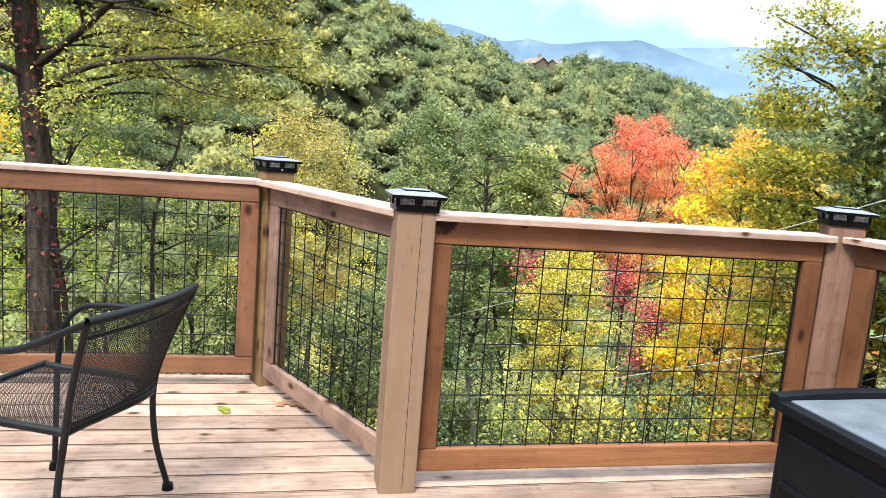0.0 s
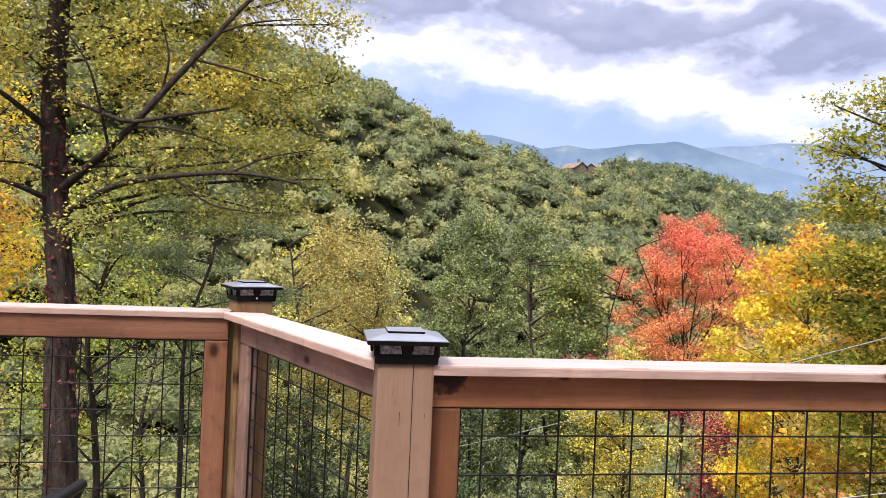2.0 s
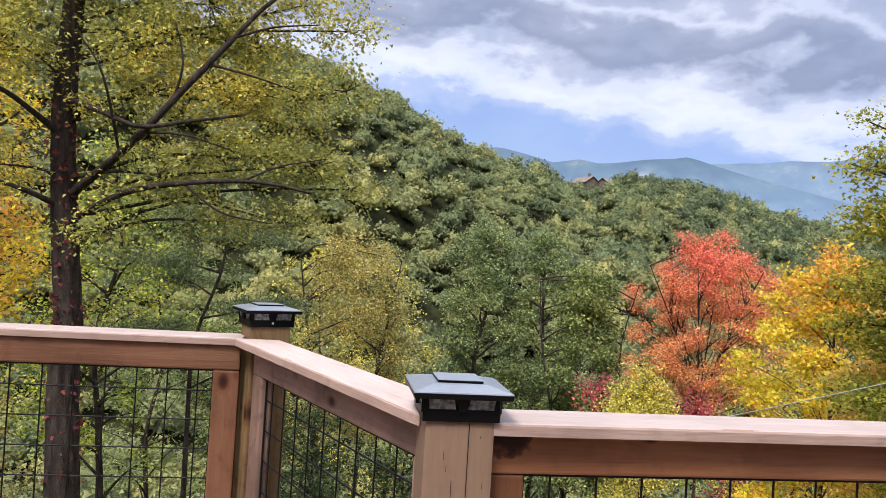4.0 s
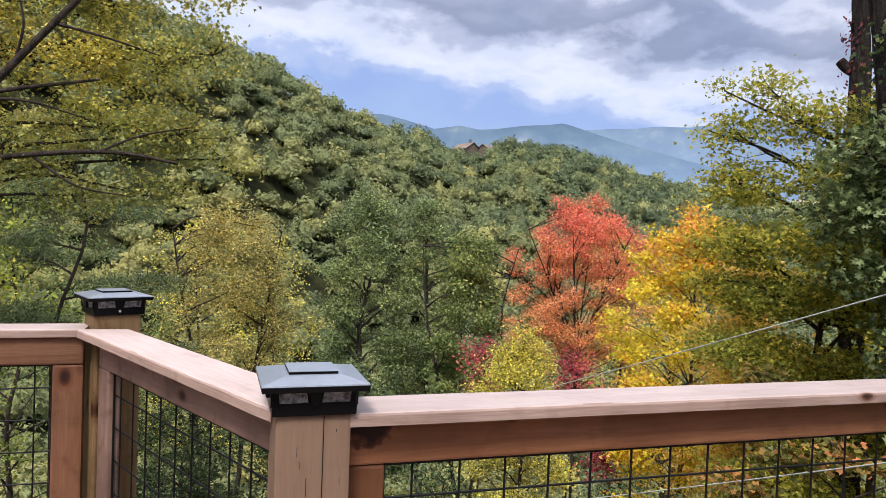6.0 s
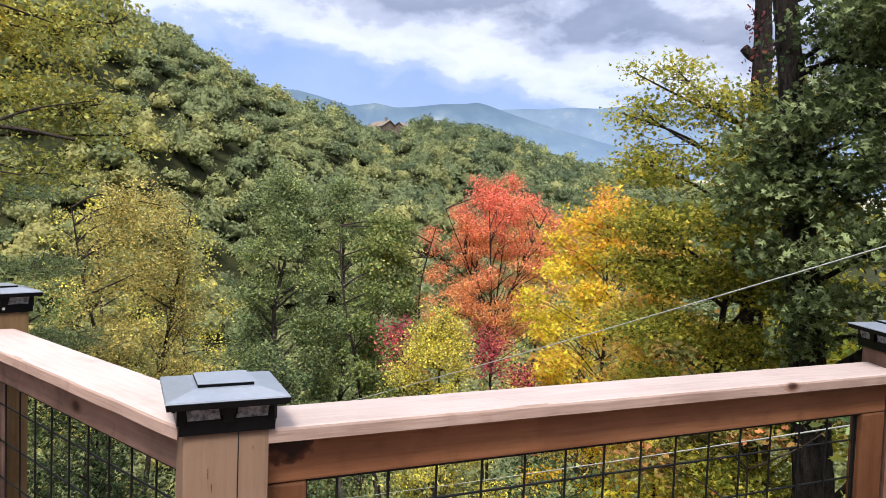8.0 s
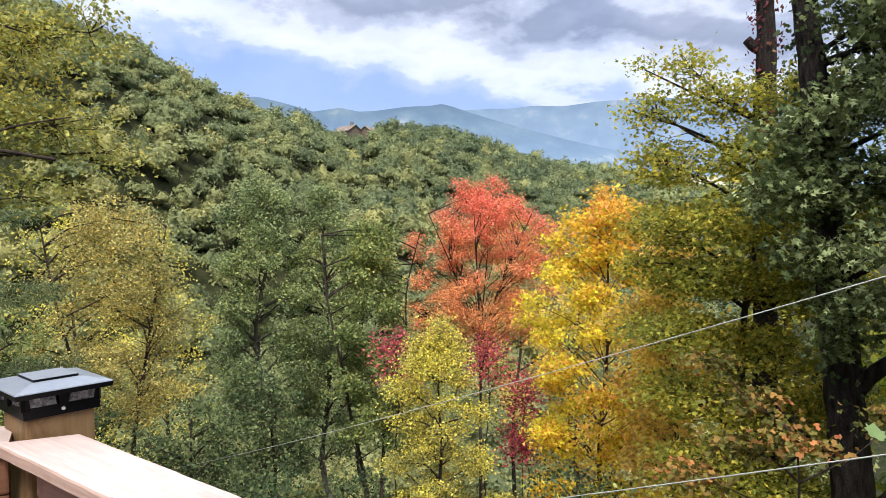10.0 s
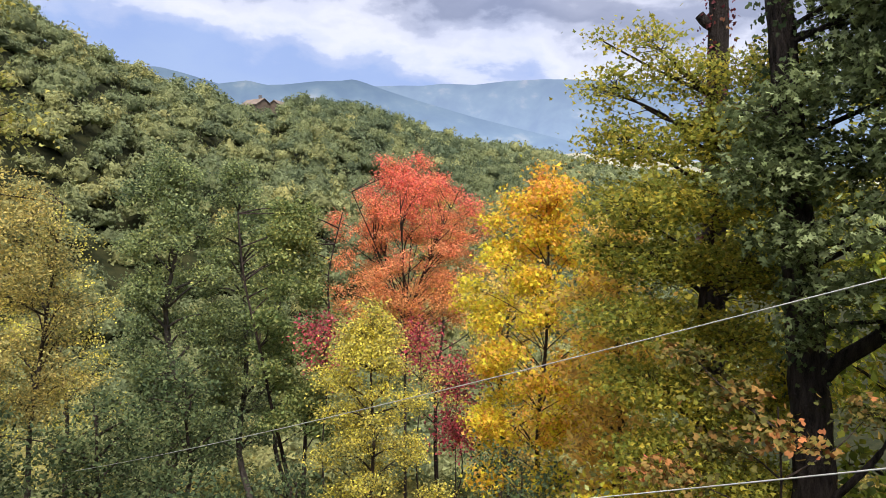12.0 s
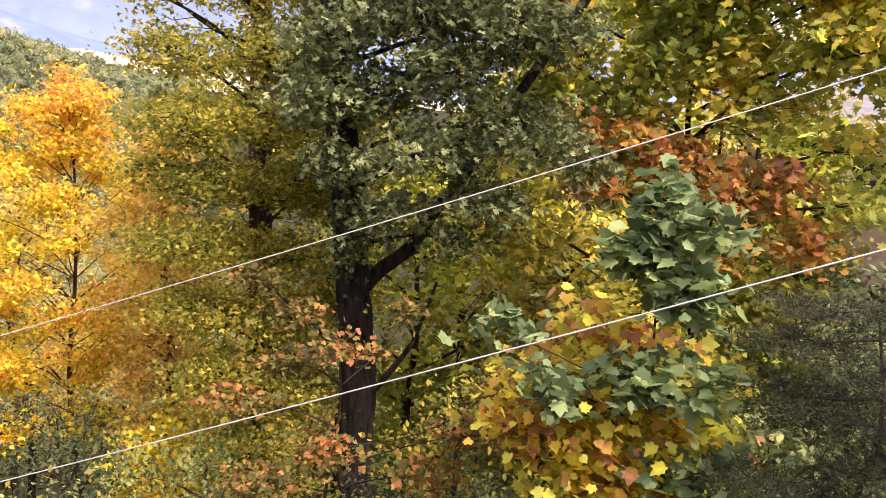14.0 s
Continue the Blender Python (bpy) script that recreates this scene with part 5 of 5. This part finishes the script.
# ---------------------------------------------------------------- buildings in the distance
def gable_house(name, label, m, w, d, h, rise, roofmat, wallmat, windows):
    th = empty(name, m, label, "house")
    bm = bmesh.new()
    vs = [bm.verts.new(c) for c in ((-w, -d, -6), (w, -d, -6), (w, d, -6), (-w, d, -6), (-w, -d, h), (w, -d, h), (w, d, h), (-w, d, h), (-w, 0, h + rise), (w, 0, h + rise))]
    for f in ((0, 1, 5, 4), (2, 3, 7, 6), (1, 2, 6, 9, 5), (3, 0, 4, 8, 7)):
        bm.faces.new([vs[i] for i in f])
    part("wall", bm, wallmat, th)
    bm = bmesh.new()
    e, t = 0.5, 0.18
    for s in (-1, 1):
        a = [(-w - e, s * (d + e), h - rise * e / d), (w + e, s * (d + e), h - rise * e / d), (w + e, 0, h + rise), (-w - e, 0, h + rise)]
        lo = [bm.verts.new(c) for c in a]
        hi = [bm.verts.new((x, y, z + t)) for x, y, z in a]
        bm.faces.new(hi); bm.faces.new(lo[::-1])
        for i in range(4):
            bm.faces.new((lo[i], lo[(i + 1) % 4], hi[(i + 1) % 4], hi[i]))
    bmesh.ops.recalc_face_normals(bm, faces=bm.faces)
    part("roof", bm, roofmat, th)
    for wx, wz in windows:
        wn = part("window", new_box(wx - 0.6, wx + 0.6, -d - 0.06, -d + 0.02, wz, wz + 1.4, bevel=0), white_paint, th)
        part("pane", new_box(wx - 0.5, wx + 0.5, -d - 0.09, -d - 0.05, wz + 0.1, wz + 1.3, bevel=0), dark_glass, wn)
    return th


hx, hy = 312 * math.sin(radians(19.0)), 312 * math.cos(radians(19.0))
cab = gable_house("cabin", "tan-roofed cabin standing on the wooded ridge", pose(hx, hy, 34.6, 0, 0, -72), 5.4, 3.6, 3.0, 2.4, tan_roof, siding, [(-3.4, 0.6), (-1.2, 0.6), (1.2, 0.6), (3.4, 0.6)])
part("chimney", new_box(2.2, 3.2, -0.2, 0.8, 4.5, 7.0), shingle, cab)
gable_house("cabin", "smaller tan-roofed wing of a ridge cabin", pose(hx + 9, hy - 3, 34.6, 0, 0, -140), 4.0, 3.0, 2.8, 2.2, tan_roof, siding, [(-1.2, 0.6), (1.2, 0.6)])

gable_house("neighbour_house", "neighbouring house with a grey shingle roof behind trees", pose(23.5, -5.0, -0.4, 0, 0, -80), 4.5, 3.5, 2.3, 1.1, shingle, siding, [(-2.5, 0.4), (0.5, 0.4)])


def porch(x, y0, y1, z):
    th = empty("porch_railing", pose(x, y0, z), "white porch railing of the neighbouring house", "railing")
    part("rail", new_box(-0.04, 0.04, 0, y1 - y0, 0.66, 0.74), white_paint, th)
    part("rail", new_box(-0.04, 0.04, 0, y1 - y0, 0.08, 0.14), white_paint, th)
    n = int((y1 - y0) / 0.22)
    me = mesh_of("baluster", new_box(-0.02, 0.02, -0.02, 0.02, 0.1, 0.7, bevel=0)); me.materials.append(white_paint)
    for i in range(n + 1):
        o = part("baluster", me, white_paint, th); o.location = (0, i * (y1 - y0) / n, 0)
    part("porch_floor", new_box(-0.1, 2.4, -0.2, y1 - y0 + 0.2, -0.25, 0), siding, th)
    for yy in (0.1, y1 - y0 - 0.1):
        part("pillar", new_box(0.0, 0.2, yy - 0.1, yy + 0.1, -6, -0.2), siding, th)


porch(21.4, -1.4, 3.8, -0.05)


# ---------------------------------------------------------------- deck
A, B, C, LEFT = Vector((0.017, 0.018, 0)), Vector((-0.485, 1.198, 0)), Vector((1.84, 0.02, 0)), Vector((-2.75, 1.198, 0))
LB0, LB1, AB0, AC0, AC1 = Vector((-2.75, 1.146, 0)), Vector((-0.485, 1.146, 0)), Vector((-0.541, 1.198, 0)), Vector((0.012, 0.012, 0)), Vector((1.84, 0.012, 0))
D = Vector((2.45, -1.9, 0))
RAIL_TOP = 1.0605


def deck_right(y):
    """Where a board ends: the outer edge of the deck at that y."""
    if y > 0.11:
        return -0.468 * (y - 0.02) + 0.15
    return 1.98 + 0.31 * max(0.0, -y)


def build_deck():
    floor = empty("deck_floor", pose(0, 0, 0), "pinkish weathered plank floor of the deck", "deck floor", kind="structure")
    y, pitch = 1.30, 0.1462
    i = 0
    while y > -5.0:
        y0, y1 = y - 0.1385, y
        ends = [(-4.2, deck_right(y0), deck_right(y1))]
        if y1 > 0.11 > y0: ends = [(-4.2, 1.98, 1.98)]
        if i % 3 == 1 and y < -0.2: ends = [(-4.2, -1.32, -1.32), (-1.316, deck_right(y0), deck_right(y1))]
        for x0, xa, xb in ends:
            bm = bmesh.new()
            lo, hi = -0.036, 0.0
            v = [bm.verts.new(c) for c in ((x0, y0, lo), (xa, y0, lo), (xb, y1, lo), (x0, y1, lo), (x0, y0, hi), (xa, y0, hi), (xb, y1, hi), (x0, y1, hi))]
            for f in ((3, 2, 1, 0), (4, 5, 6, 7), (0, 1, 5, 4), (1, 2, 6, 5), (2, 3, 7, 6), (3, 0, 4, 7)):
                bm.faces.new([v[k] for k in f])
            bmesh.ops.bevel(bm, geom=[e for e in bm.edges if abs(e.verts[0].co.y - e.verts[1].co.y) < 1e-6 and e.verts[0].co.z > -0.01 and e.verts[1].co.z > -0.01], offset=0.0045, segments=2, affect="EDGES")
            bm.normal_update()
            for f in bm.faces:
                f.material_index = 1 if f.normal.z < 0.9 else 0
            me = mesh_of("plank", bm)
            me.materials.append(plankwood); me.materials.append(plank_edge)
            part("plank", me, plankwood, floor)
        y -= pitch
        i += 1
    # joists and rim under the boards
    for x in (-3.6, -2.4, -1.2, 0.0, 1.2):
        o = part("joist", new_box(x - 0.02, x + 0.02, -4.9, 0.0 if x > -0.2 else 1.0, -0.24, -0.04), cedar_x, floor)
    part("rim_board", new_box(-4.2, -0.5, 1.06, 1.10, -0.24, -0.042), cedar_x, floor)
    for x, yy in ((-2.2, 0.9), (-0.5, 0.9), (1.6, -0.1), (1.6, -3.5), (-3.2, -3.5)):
        g = float(land(x, yy))
        part("support_post", new_box(x - 0.07, x + 0.07, yy - 0.07, yy + 0.07, g - 0.3, -0.24), brown_post, floor)


build_deck()


# unseen wall, added to close the place for bounced light and reflections
tagged(new("wall_south", mesh_of("wall_south", new_box(-4.2, 3.7, -5.3, -5.05, -3.6, 3.0, bevel=0.01))), "plain brown wall, unseen and added behind the deck", "wall", kind="structure").data.materials.append(siding)


def post(m, height, mat, label, cracked=False):
    th = empty("railing_post", m, label, "post", "railing posts")
    bm = new_box(-0.07, 0.07, -0.07, 0.07, -0.30, height, bevel=0.008)
    part("shaft", bm, mat, th)
    # one long drying crack and a few short checks in the deckward face
    if cracked:
        for x, a, b, w in ((0.0179, 0.02, height - 0.003, 0.0009), (-0.030, 0.985, 1.003, 0.0005), (-0.024, 0.962, 0.976, 0.0004), (-0.012, 0.91, 0.945, 0.0006), (0.042, 1.028, 1.034, 0.0005), (0.050, 0.93, 0.941, 0.0004), (-0.041, 0.86, 0.874, 0.0004)):
            part("crack", new_box(x - w, x + w, -0.0706, -0.069, a, b, bevel=0), black_metal, th)
    return th


def frustum(bm, w0, w1, z0, z1):
    v = [bm.verts.new((sx * w, sy * w, z)) for w, z in ((w0, z0), (w1, z1)) for sx, sy in ((-1, -1), (1, -1), (1, 1), (-1, 1))]
    for f in ((3, 2, 1, 0), (4, 5, 6, 7), (0, 1, 5, 4), (1, 2, 6, 5), (2, 3, 7, 6), (3, 0, 4, 7)):
        bm.faces.new([v[k] for k in f])


def cap_light(m):
    th = empty("post_cap_light", m, "black and grey solar lamp capping a railing post", "solar lamp", "post cap lamps")
    bm = bmesh.new()
    frustum(bm, 0.077, 0.078, -0.004, 0.020)
    frustum(bm, 0.071, 0.078, 0.020, 0.044)
    frustum(bm, 0.097, 0.099, 0.043, 0.0535)
    part("body", bm, cap_black, th)
    for q in range(4):
        rot = Matrix.Rotation(q * math.pi / 2, 4, "Z")
        for s in (-1, 1):
            bm = bmesh.new()
            v = [bm.verts.new(c) for c in ((s * 0.012, -0.0765, 0.0195), (s * 0.064, -0.0765, 0.0195), (s * 0.067, -0.0815, 0.0435), (s * 0.017, -0.0815, 0.0435))]
            v2 = [bm.verts.new(x.co + Vector((0, 0.006, 0))) for x in v]
            bm.faces.new(v if s > 0 else v[::-1])
            for i in range(4):
                bm.faces.new((v[i], v[(i + 1) % 4], v2[(i + 1) % 4], v2[i]))
            bmesh.ops.recalc_face_normals(bm, faces=bm.faces)
            bm.transform(rot)
            part("pane", bm, frost, th)
            bm = new_box(s * 0.071 - 0.006, s * 0.071 + 0.006, -0.0805, -0.070, 0.012, 0.05, bevel=0.002, seg=1)
            bm.transform(rot)
            part("strut", bm, cap_black, th)
        bm = bmesh.new()
        v = [bm.verts.new(c) for c in ((-0.007, -0.084, 0.016), (0.007, -0.084, 0.016), (0.013, -0.087, 0.047), (-0.013, -0.087, 0.047))]
        v2 = [bm.verts.new(x.co + Vector((0, 0.012, 0))) for x in v]
        bm.faces.new(v)
        for i in range(4):
            bm.faces.new((v[i], v2[i], v2[(i + 1) % 4], v[(i + 1) % 4]))
        bmesh.ops.recalc_face_normals(bm, faces=bm.faces)
        bm.transform(rot)
        part("strut", bm, cap_black, th)
    bm = bmesh.new()
    frustum(bm, 0.099, 0.099, 0.053, 0.056)
    frustum(bm, 0.099, 0.054, 0.056, 0.0665)
    bmesh.ops.bevel(bm, geom=list(bm.edges), offset=0.0015, segments=1, affect="EDGES")
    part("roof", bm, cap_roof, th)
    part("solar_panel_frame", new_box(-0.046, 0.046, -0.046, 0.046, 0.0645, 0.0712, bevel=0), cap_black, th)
    part("solar_panel", new_box(-0.0457, 0.0457, -0.0457, 0.0457, 0.0713, 0.0722, bevel=0), solar, th, "solar cell, pale with the sky's reflection in its colour")
    return th


post(pose(*A), 1.063, fir_post, "pale square timber railing post with a drying crack", True)
post(pose(B.x, B.y, 0, 0, 0, 22), 1.104, pine_post, "yellowish treated-pine corner railing post")
post(pose(C.x, C.y, 0, 0, 0, -24), 1.104, brown_post, "brown cedar corner railing post")
post(pose(*LEFT), 1.104, pine_post, "yellowish treated-pine railing post")
post(pose(D.x, D.y, 0, 0, 0, 17), 1.104, brown_post, "brown cedar railing post")
cap0 = cap_light(pose(A.x, A.y, 1.066))
for p, h, rz in ((B, 1.107, 22), (C, 1.107, -24), (LEFT, 1.107, 0), (D, 1.107, 17)):
    c = copy_thing(cap0, pose(p.x, p.y, h, 0, 0, rz))
    if p is B:
        sc = bmesh.new()
        bmesh.ops.create_cone(sc, cap_ends=True, segments=12, radius1=0.0045, radius2=0.0038, depth=0.003, matrix=Matrix.Translation((0, -0.0795, 0.009)) @ Matrix.Rotation(math.pi / 2, 4, "X"))
        part("screw", sc, cable_mat, c, "bright screw head")

WIRE = 0.1016
wire_len = {}


def wire(length, axis):
    key = (round(length, 3), axis)
    if key not in wire_len:
        ends = [(0, 0, 0), (length, 0, 0)] if axis == "x" else [(0, 0, 0), (0, 0, length)]
        wire_len[key] = Tubes().add(ends, [0.0026, 0.0026], 6).mesh("wire", wire_metal)
    return wire_len[key]


def railing(p, q, start, end, cap0, cap1, cut0, cut1, label, stock=None, capy=0.039, first=0.6):
    """A framed wire panel between two posts. start, end: the frame's ends along it; cap0, cap1: the cap board's, with its ends cut at cut0 and cut1 degrees."""
    d = q - p
    ang = math.degrees(math.atan2(d.y, d.x))
    th = empty("railing_section", pose(p.x, p.y, 0, 0, 0, ang), label, "railing", "railing sections")
    t = 0.019
    cedar_x, cedar_z = stock or cedar_red
    part("top_rail", new_box(start, end, -t, t, 0.946, 1.033, bevel=0.006), cedar_x, th)
    part("bottom_rail", new_box(start, end, -t, t, 0.064, 0.152, bevel=0.006), cedar_x, th)
    part("stile", new_box(start, start + 0.089, -t, t, 0.1535, 0.9445, bevel=0.006), cedar_z, th)
    part("stile", new_box(end - 0.089, end, -t, t, 0.1535, 0.9445, bevel=0.006), cedar_z, th)
    bm = bmesh.new()
    h = 0.07
    ys = (capy - h, capy + h)
    xs0 = [cap0 + (y - capy) * math.tan(radians(cut0)) for y in ys]
    xs1 = [cap1 + (y - capy) * math.tan(radians(cut1)) for y in ys]
    n = 24
    rng = random.Random(len(label) + int(ang))
    lo, hi = [], []
    rings = []
    for i in range(n + 1):
        u = i / n
        w = [rng.uniform(-0.0012, 0.0012) for _ in range(4)]
        a, b = xs0[0] + (xs1[0] - xs0[0]) * u, xs0[1] + (xs1[1] - xs0[1]) * u
        z0, z1, e = 1.0345, RAIL_TOP, 0.006
        rings.append([bm.verts.new(c) for c in ((a, ys[0] + w[0], z0), (a, ys[0] + w[0], z1 - e), (a, ys[0] + e * 0.4 + w[0], z1 - e * 0.35), (a, ys[0] + e + w[1], z1),
                                                (b, ys[1] - e + w[2], z1), (b, ys[1] - e * 0.4 + w[3], z1 - e * 0.35), (b, ys[1] + w[3], z1 - e), (b, ys[1] + w[3], z0))])
    for r0, r1 in zip(rings, rings[1:]):
        for k in range(8):
            bm.faces.new((r0[k], r1[k], r1[(k + 1) % 8], r0[(k + 1) % 8]))
    bm.faces.new(rings[0]); bm.faces.new(rings[-1][::-1])
    bmesh.ops.recalc_face_normals(bm, faces=bm.faces)
    bm.normal_update()
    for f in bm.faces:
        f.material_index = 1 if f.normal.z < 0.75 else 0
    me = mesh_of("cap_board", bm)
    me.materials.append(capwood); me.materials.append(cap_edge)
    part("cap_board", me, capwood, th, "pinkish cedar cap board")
    x0, x1 = start + 0.089, end - 0.089
    x = x0 + first * WIRE
    while x < x1 - 0.01:
        o = part("wire", wire(0.80, "z"), wire_metal, th); o.location = (x, 0.0, 0.149); x += WIRE
    for i in range(8):
        o = part("wire", wire(x1 - x0 + 0.01, "x"), wire_metal, th); o.location = (x0 - 0.005, 0.0052, 0.152 + (i + 0.06) * WIRE)
    part("edge_wire", new_box(x0 - 0.001, x0 + 0.004, -0.003, 0.003, 0.154, 0.944, bevel=0), wire_metal, th)
    part("edge_wire", new_box(x1 - 0.004, x1 + 0.001, -0.003, 0.003, 0.154, 0.944, bevel=0), wire_metal, th)
    part("edge_wire", new_box(x0, x1, -0.012, 0.012, 0.941, 0.9455, bevel=0), wire_metal, th)
    return th


ab, lb = (A - AB0).length, (LB1 - LB0).length
ac, cd = (AC1 - AC0).length, (D - C).length
railing(AC0, AC1, 0.064, ac - 0.092, 0.072, ac - 0.03, 0, 32, "cedar railing section with black wire grid and stained top rail", cedar_stained, 0.008)
railing(AB0, A, 0.118, ab - 0.034, 0.098, ab - 0.06, 25.1, -25, "short angled weathered railing section with a black wire grid", cedar_grey, 0.0)
railing(LB0, LB1, 0.072, lb - 0.0735, 0.0, lb - 0.071, 0, 0, "cedar railing section with a black wire grid beyond the chair", cedar_pale)
railing(C, D, 0.085, cd - 0.075, 0.0, cd, -32, 0, "cedar railing section with a black wire grid behind the storage box", None, 0.008)


# ---------------------------------------------------------------- patio chair
def weave(name, outline, nu, nv, r, bend):
    """Woven wire cloth on a curved rectangle: outline(u, v) gives the place."""
    tb = Tubes()
    for i in range(nu + 1):
        u = i / nu
        tb.add([outline(u, v) for v in np.linspace(0, 1, bend)], np.full(bend, r), 3)
    for j in range(nv + 1):
        v = j / nv
        tb.add([outline(u, v) for u in np.linspace(0, 1, bend)], np.full(bend, r), 3)
    return tb.mesh(name, black_metal)


def chair(m):
    th = empty("patio_chair", m, "black metal mesh patio armchair standing on the deck", "chair")
    tube = lambda pts, r=0.0108, n=7: Tubes().add(curve_pts(pts, n), np.full((len(pts) - 1) * n + 1, r), 9).mesh("tube", black_metal)
    seat = lambda u, v: np.array([(u - 0.5) * (0.428 + 0.03 * v), -0.205 + 0.43 * v, 0.404 - 0.016 * math.sin(math.pi * u) * math.sin(math.pi * v) + 0.016 * v])
    back = lambda u, v: np.array([(u - 0.5) * (0.428 + 0.122 * v), -0.22 - 0.103 * v ** 1.2 - 0.06 * math.sin(math.pi * u) * (0.4 + 0.6 * v), 0.425 + 0.332 * v + 0.012 * math.sin(math.pi * u) * v])
    part("seat_mesh", weave("seat_mesh", seat, 62, 60, 0.0010, 7), black_metal, th, "fine black wire mesh seat")
    part("back_mesh", weave("back_mesh", back, 62, 50, 0.0014, 7), black_metal, th, "fine black wire mesh backrest")
    part("seat_frame", Tubes().add(curve_pts([(-0.216, -0.21, 0.404), (-0.228, 0.18, 0.416), (-0.19, 0.228, 0.42), (0.19, 0.228, 0.42), (0.228, 0.18, 0.416), (0.216, -0.21, 0.404), (-0.216, -0.21, 0.404)], 6), np.full(37, 0.013), 8).mesh("seat_frame", black_metal), black_metal, th)
    top = [tuple(back(u, 1.0)) for u in np.linspace(0, 1, 7)]
    part("back_rail", tube(top, 0.014, 4), black_metal, th)
    for v in (0.0, 0.84):
        part("back_rail", tube([tuple(back(u, v)) for u in np.linspace(0, 1, 7)], 0.006, 4), black_metal, th)
    for s in (-1, 1):
        part("back_leg", tube([(s * 0.279, -0.237, 0.012), (s * 0.245, -0.205, 0.2), (s * 0.218, -0.212, 0.404), (s * 0.236, -0.25, 0.56), (s * 0.275, -0.323, 0.755)]), black_metal, th)
        part("front_leg", tube([(s * 0.279, 0.223, 0.012), (s * 0.275, 0.215, 0.2), (s * 0.276, 0.208, 0.42), (s * 0.284, 0.19, 0.55), (s * 0.288, 0.12, 0.625), (s * 0.288, 0.02, 0.645), (s * 0.286, -0.12, 0.66), (s * 0.275, -0.323, 0.755)]), black_metal, th)
        part("stretcher", tube([(s * 0.276, 0.205, 0.41), (s * 0.226, 0.185, 0.416)], 0.008, 3), black_metal, th)
        for x, y in ((s * 0.279, -0.237), (s * 0.279, 0.223)):
            bm = bmesh.new()
            bmesh.ops.create_cone(bm, cap_ends=True, segments=14, radius1=0.021, radius2=0.018, depth=0.022, matrix=Matrix.Translation((x, y, 0.011)))
            part("foot_cap", bm, cap_black, th)
    return th


chair(pose(-1.134, -0.127, 0, 0, 0, 66.7))


# ---------------------------------------------------------------- storage box
def storage_box(m, w, l, h):
    th = empty("storage_box", m, "black resin deck storage box with a dusty closed lid", "storage box")
    bm = new_box(0.02, w - 0.02, -l + 0.02, -0.02, 0.0, h - 0.055, bevel=0.012)
    part("body", bm, resin, th)
    for i, (y0, y1) in enumerate(((-l + 0.06, -l / 2 - 0.02), (-l / 2 + 0.02, -0.06))):
        part("side_panel", new_box(0.008, 0.03, y0, y1, 0.06, h - 0.12, bevel=0.008), resin, th)
        part("moulding", new_box(-0.002, 0.014, y0 + 0.02, y1 - 0.02, 0.23, 0.25, bevel=0.004), resin, th)
    part("side_panel", new_box(0.06, w - 0.06, -l + 0.008, -l + 0.03, 0.06, h - 0.12, bevel=0.008), resin, th)
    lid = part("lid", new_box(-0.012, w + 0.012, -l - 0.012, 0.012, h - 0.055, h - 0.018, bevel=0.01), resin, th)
    part("lid_panel", new_box(0.03, w - 0.03, -l + 0.03, -0.045, h - 0.022, h - 0.012, bevel=0.004), resin_lid, lid, "dusty lid panel, grey-blue with the sky's reflection in its colour")
    bm = bmesh.new()
    n = 16
    rings = []
    for i in range(n + 1):
        u = i / n
        z = h + 0.012 * math.sin(math.pi * u)
        x = -0.012 + (w + 0.024) * u
        rings.append([bm.verts.new(c) for c in ((x, -0.042, h - 0.03), (x, -0.036, z - 0.004), (x, -0.028, z), (x, 0.004, z), (x, 0.012, z - 0.006), (x, 0.012, h - 0.03))])
    for a, b in zip(rings, rings[1:]):
        for k in range(6):
            bm.faces.new((a[k], b[k], b[(k + 1) % 6], a[(k + 1) % 6]))
    bm.faces.new(rings[0]); bm.faces.new(rings[-1][::-1])
    bmesh.ops.recalc_face_normals(bm, faces=bm.faces)
    part("back_lip", bm, resin, lid)
    return th


storage_box(pose(1.262, -0.44, 0, 0, 0, 2), 0.62, 1.25, 0.54)


# ---------------------------------------------------------------- fallen leaves
def fallen(x, y, z, size, rz, mat, shape, label):
    rng = np.random.default_rng(int(abs(x) * 1000))
    sh = LEAF[shape]
    v = np.array([(px * size, (py - 0.5) * size, 0.003 + 0.16 * size * abs(px) + 0.1 * size * (py - 0.5) ** 2) for px, py in sh])
    lo = v - [0, 0, 0.0012]
    k = len(sh)
    idx = list(range(k)) + list(range(2 * k - 1, k - 1, -1))
    sizes = [k, k]
    for i in range(k):
        j = (i + 1) % k
        idx += [i, i + k, j + k, j]; sizes.append(4)
    o = new("fallen_leaf", raw_mesh("fallen_leaf", np.vstack([v, lo]), sizes, idx, mat))
    o.matrix_world = pose(x, y, z, 0, 0, rz)
    tagged(o, label, "leaf", "fallen leaves")


for i, (x, y, s, rz, mt) in enumerate(((-0.66, 0.77, 0.07, 20, lime), (-0.675, 0.80, 0.06, 140, lime), (-0.33, 0.85, 0.11, 70, litter_leaf), (-0.28, 0.80, 0.10, 200, litter_leaf), (-0.40, 0.86, 0.09, 310, litter_leaf))):
    fallen(x, y, 0.001, s, rz, mt, "oak", "curled green sprig on the planks" if mt is lime else "dry curled oak leaf on the planks")
for x, y, rz in ((1.78, -0.56, 30), (1.80, -0.60, 110)):
    fallen(x, y, 0.531, 0.09, rz, litter_leaf, "oak", "dry leaf lying on the box lid")
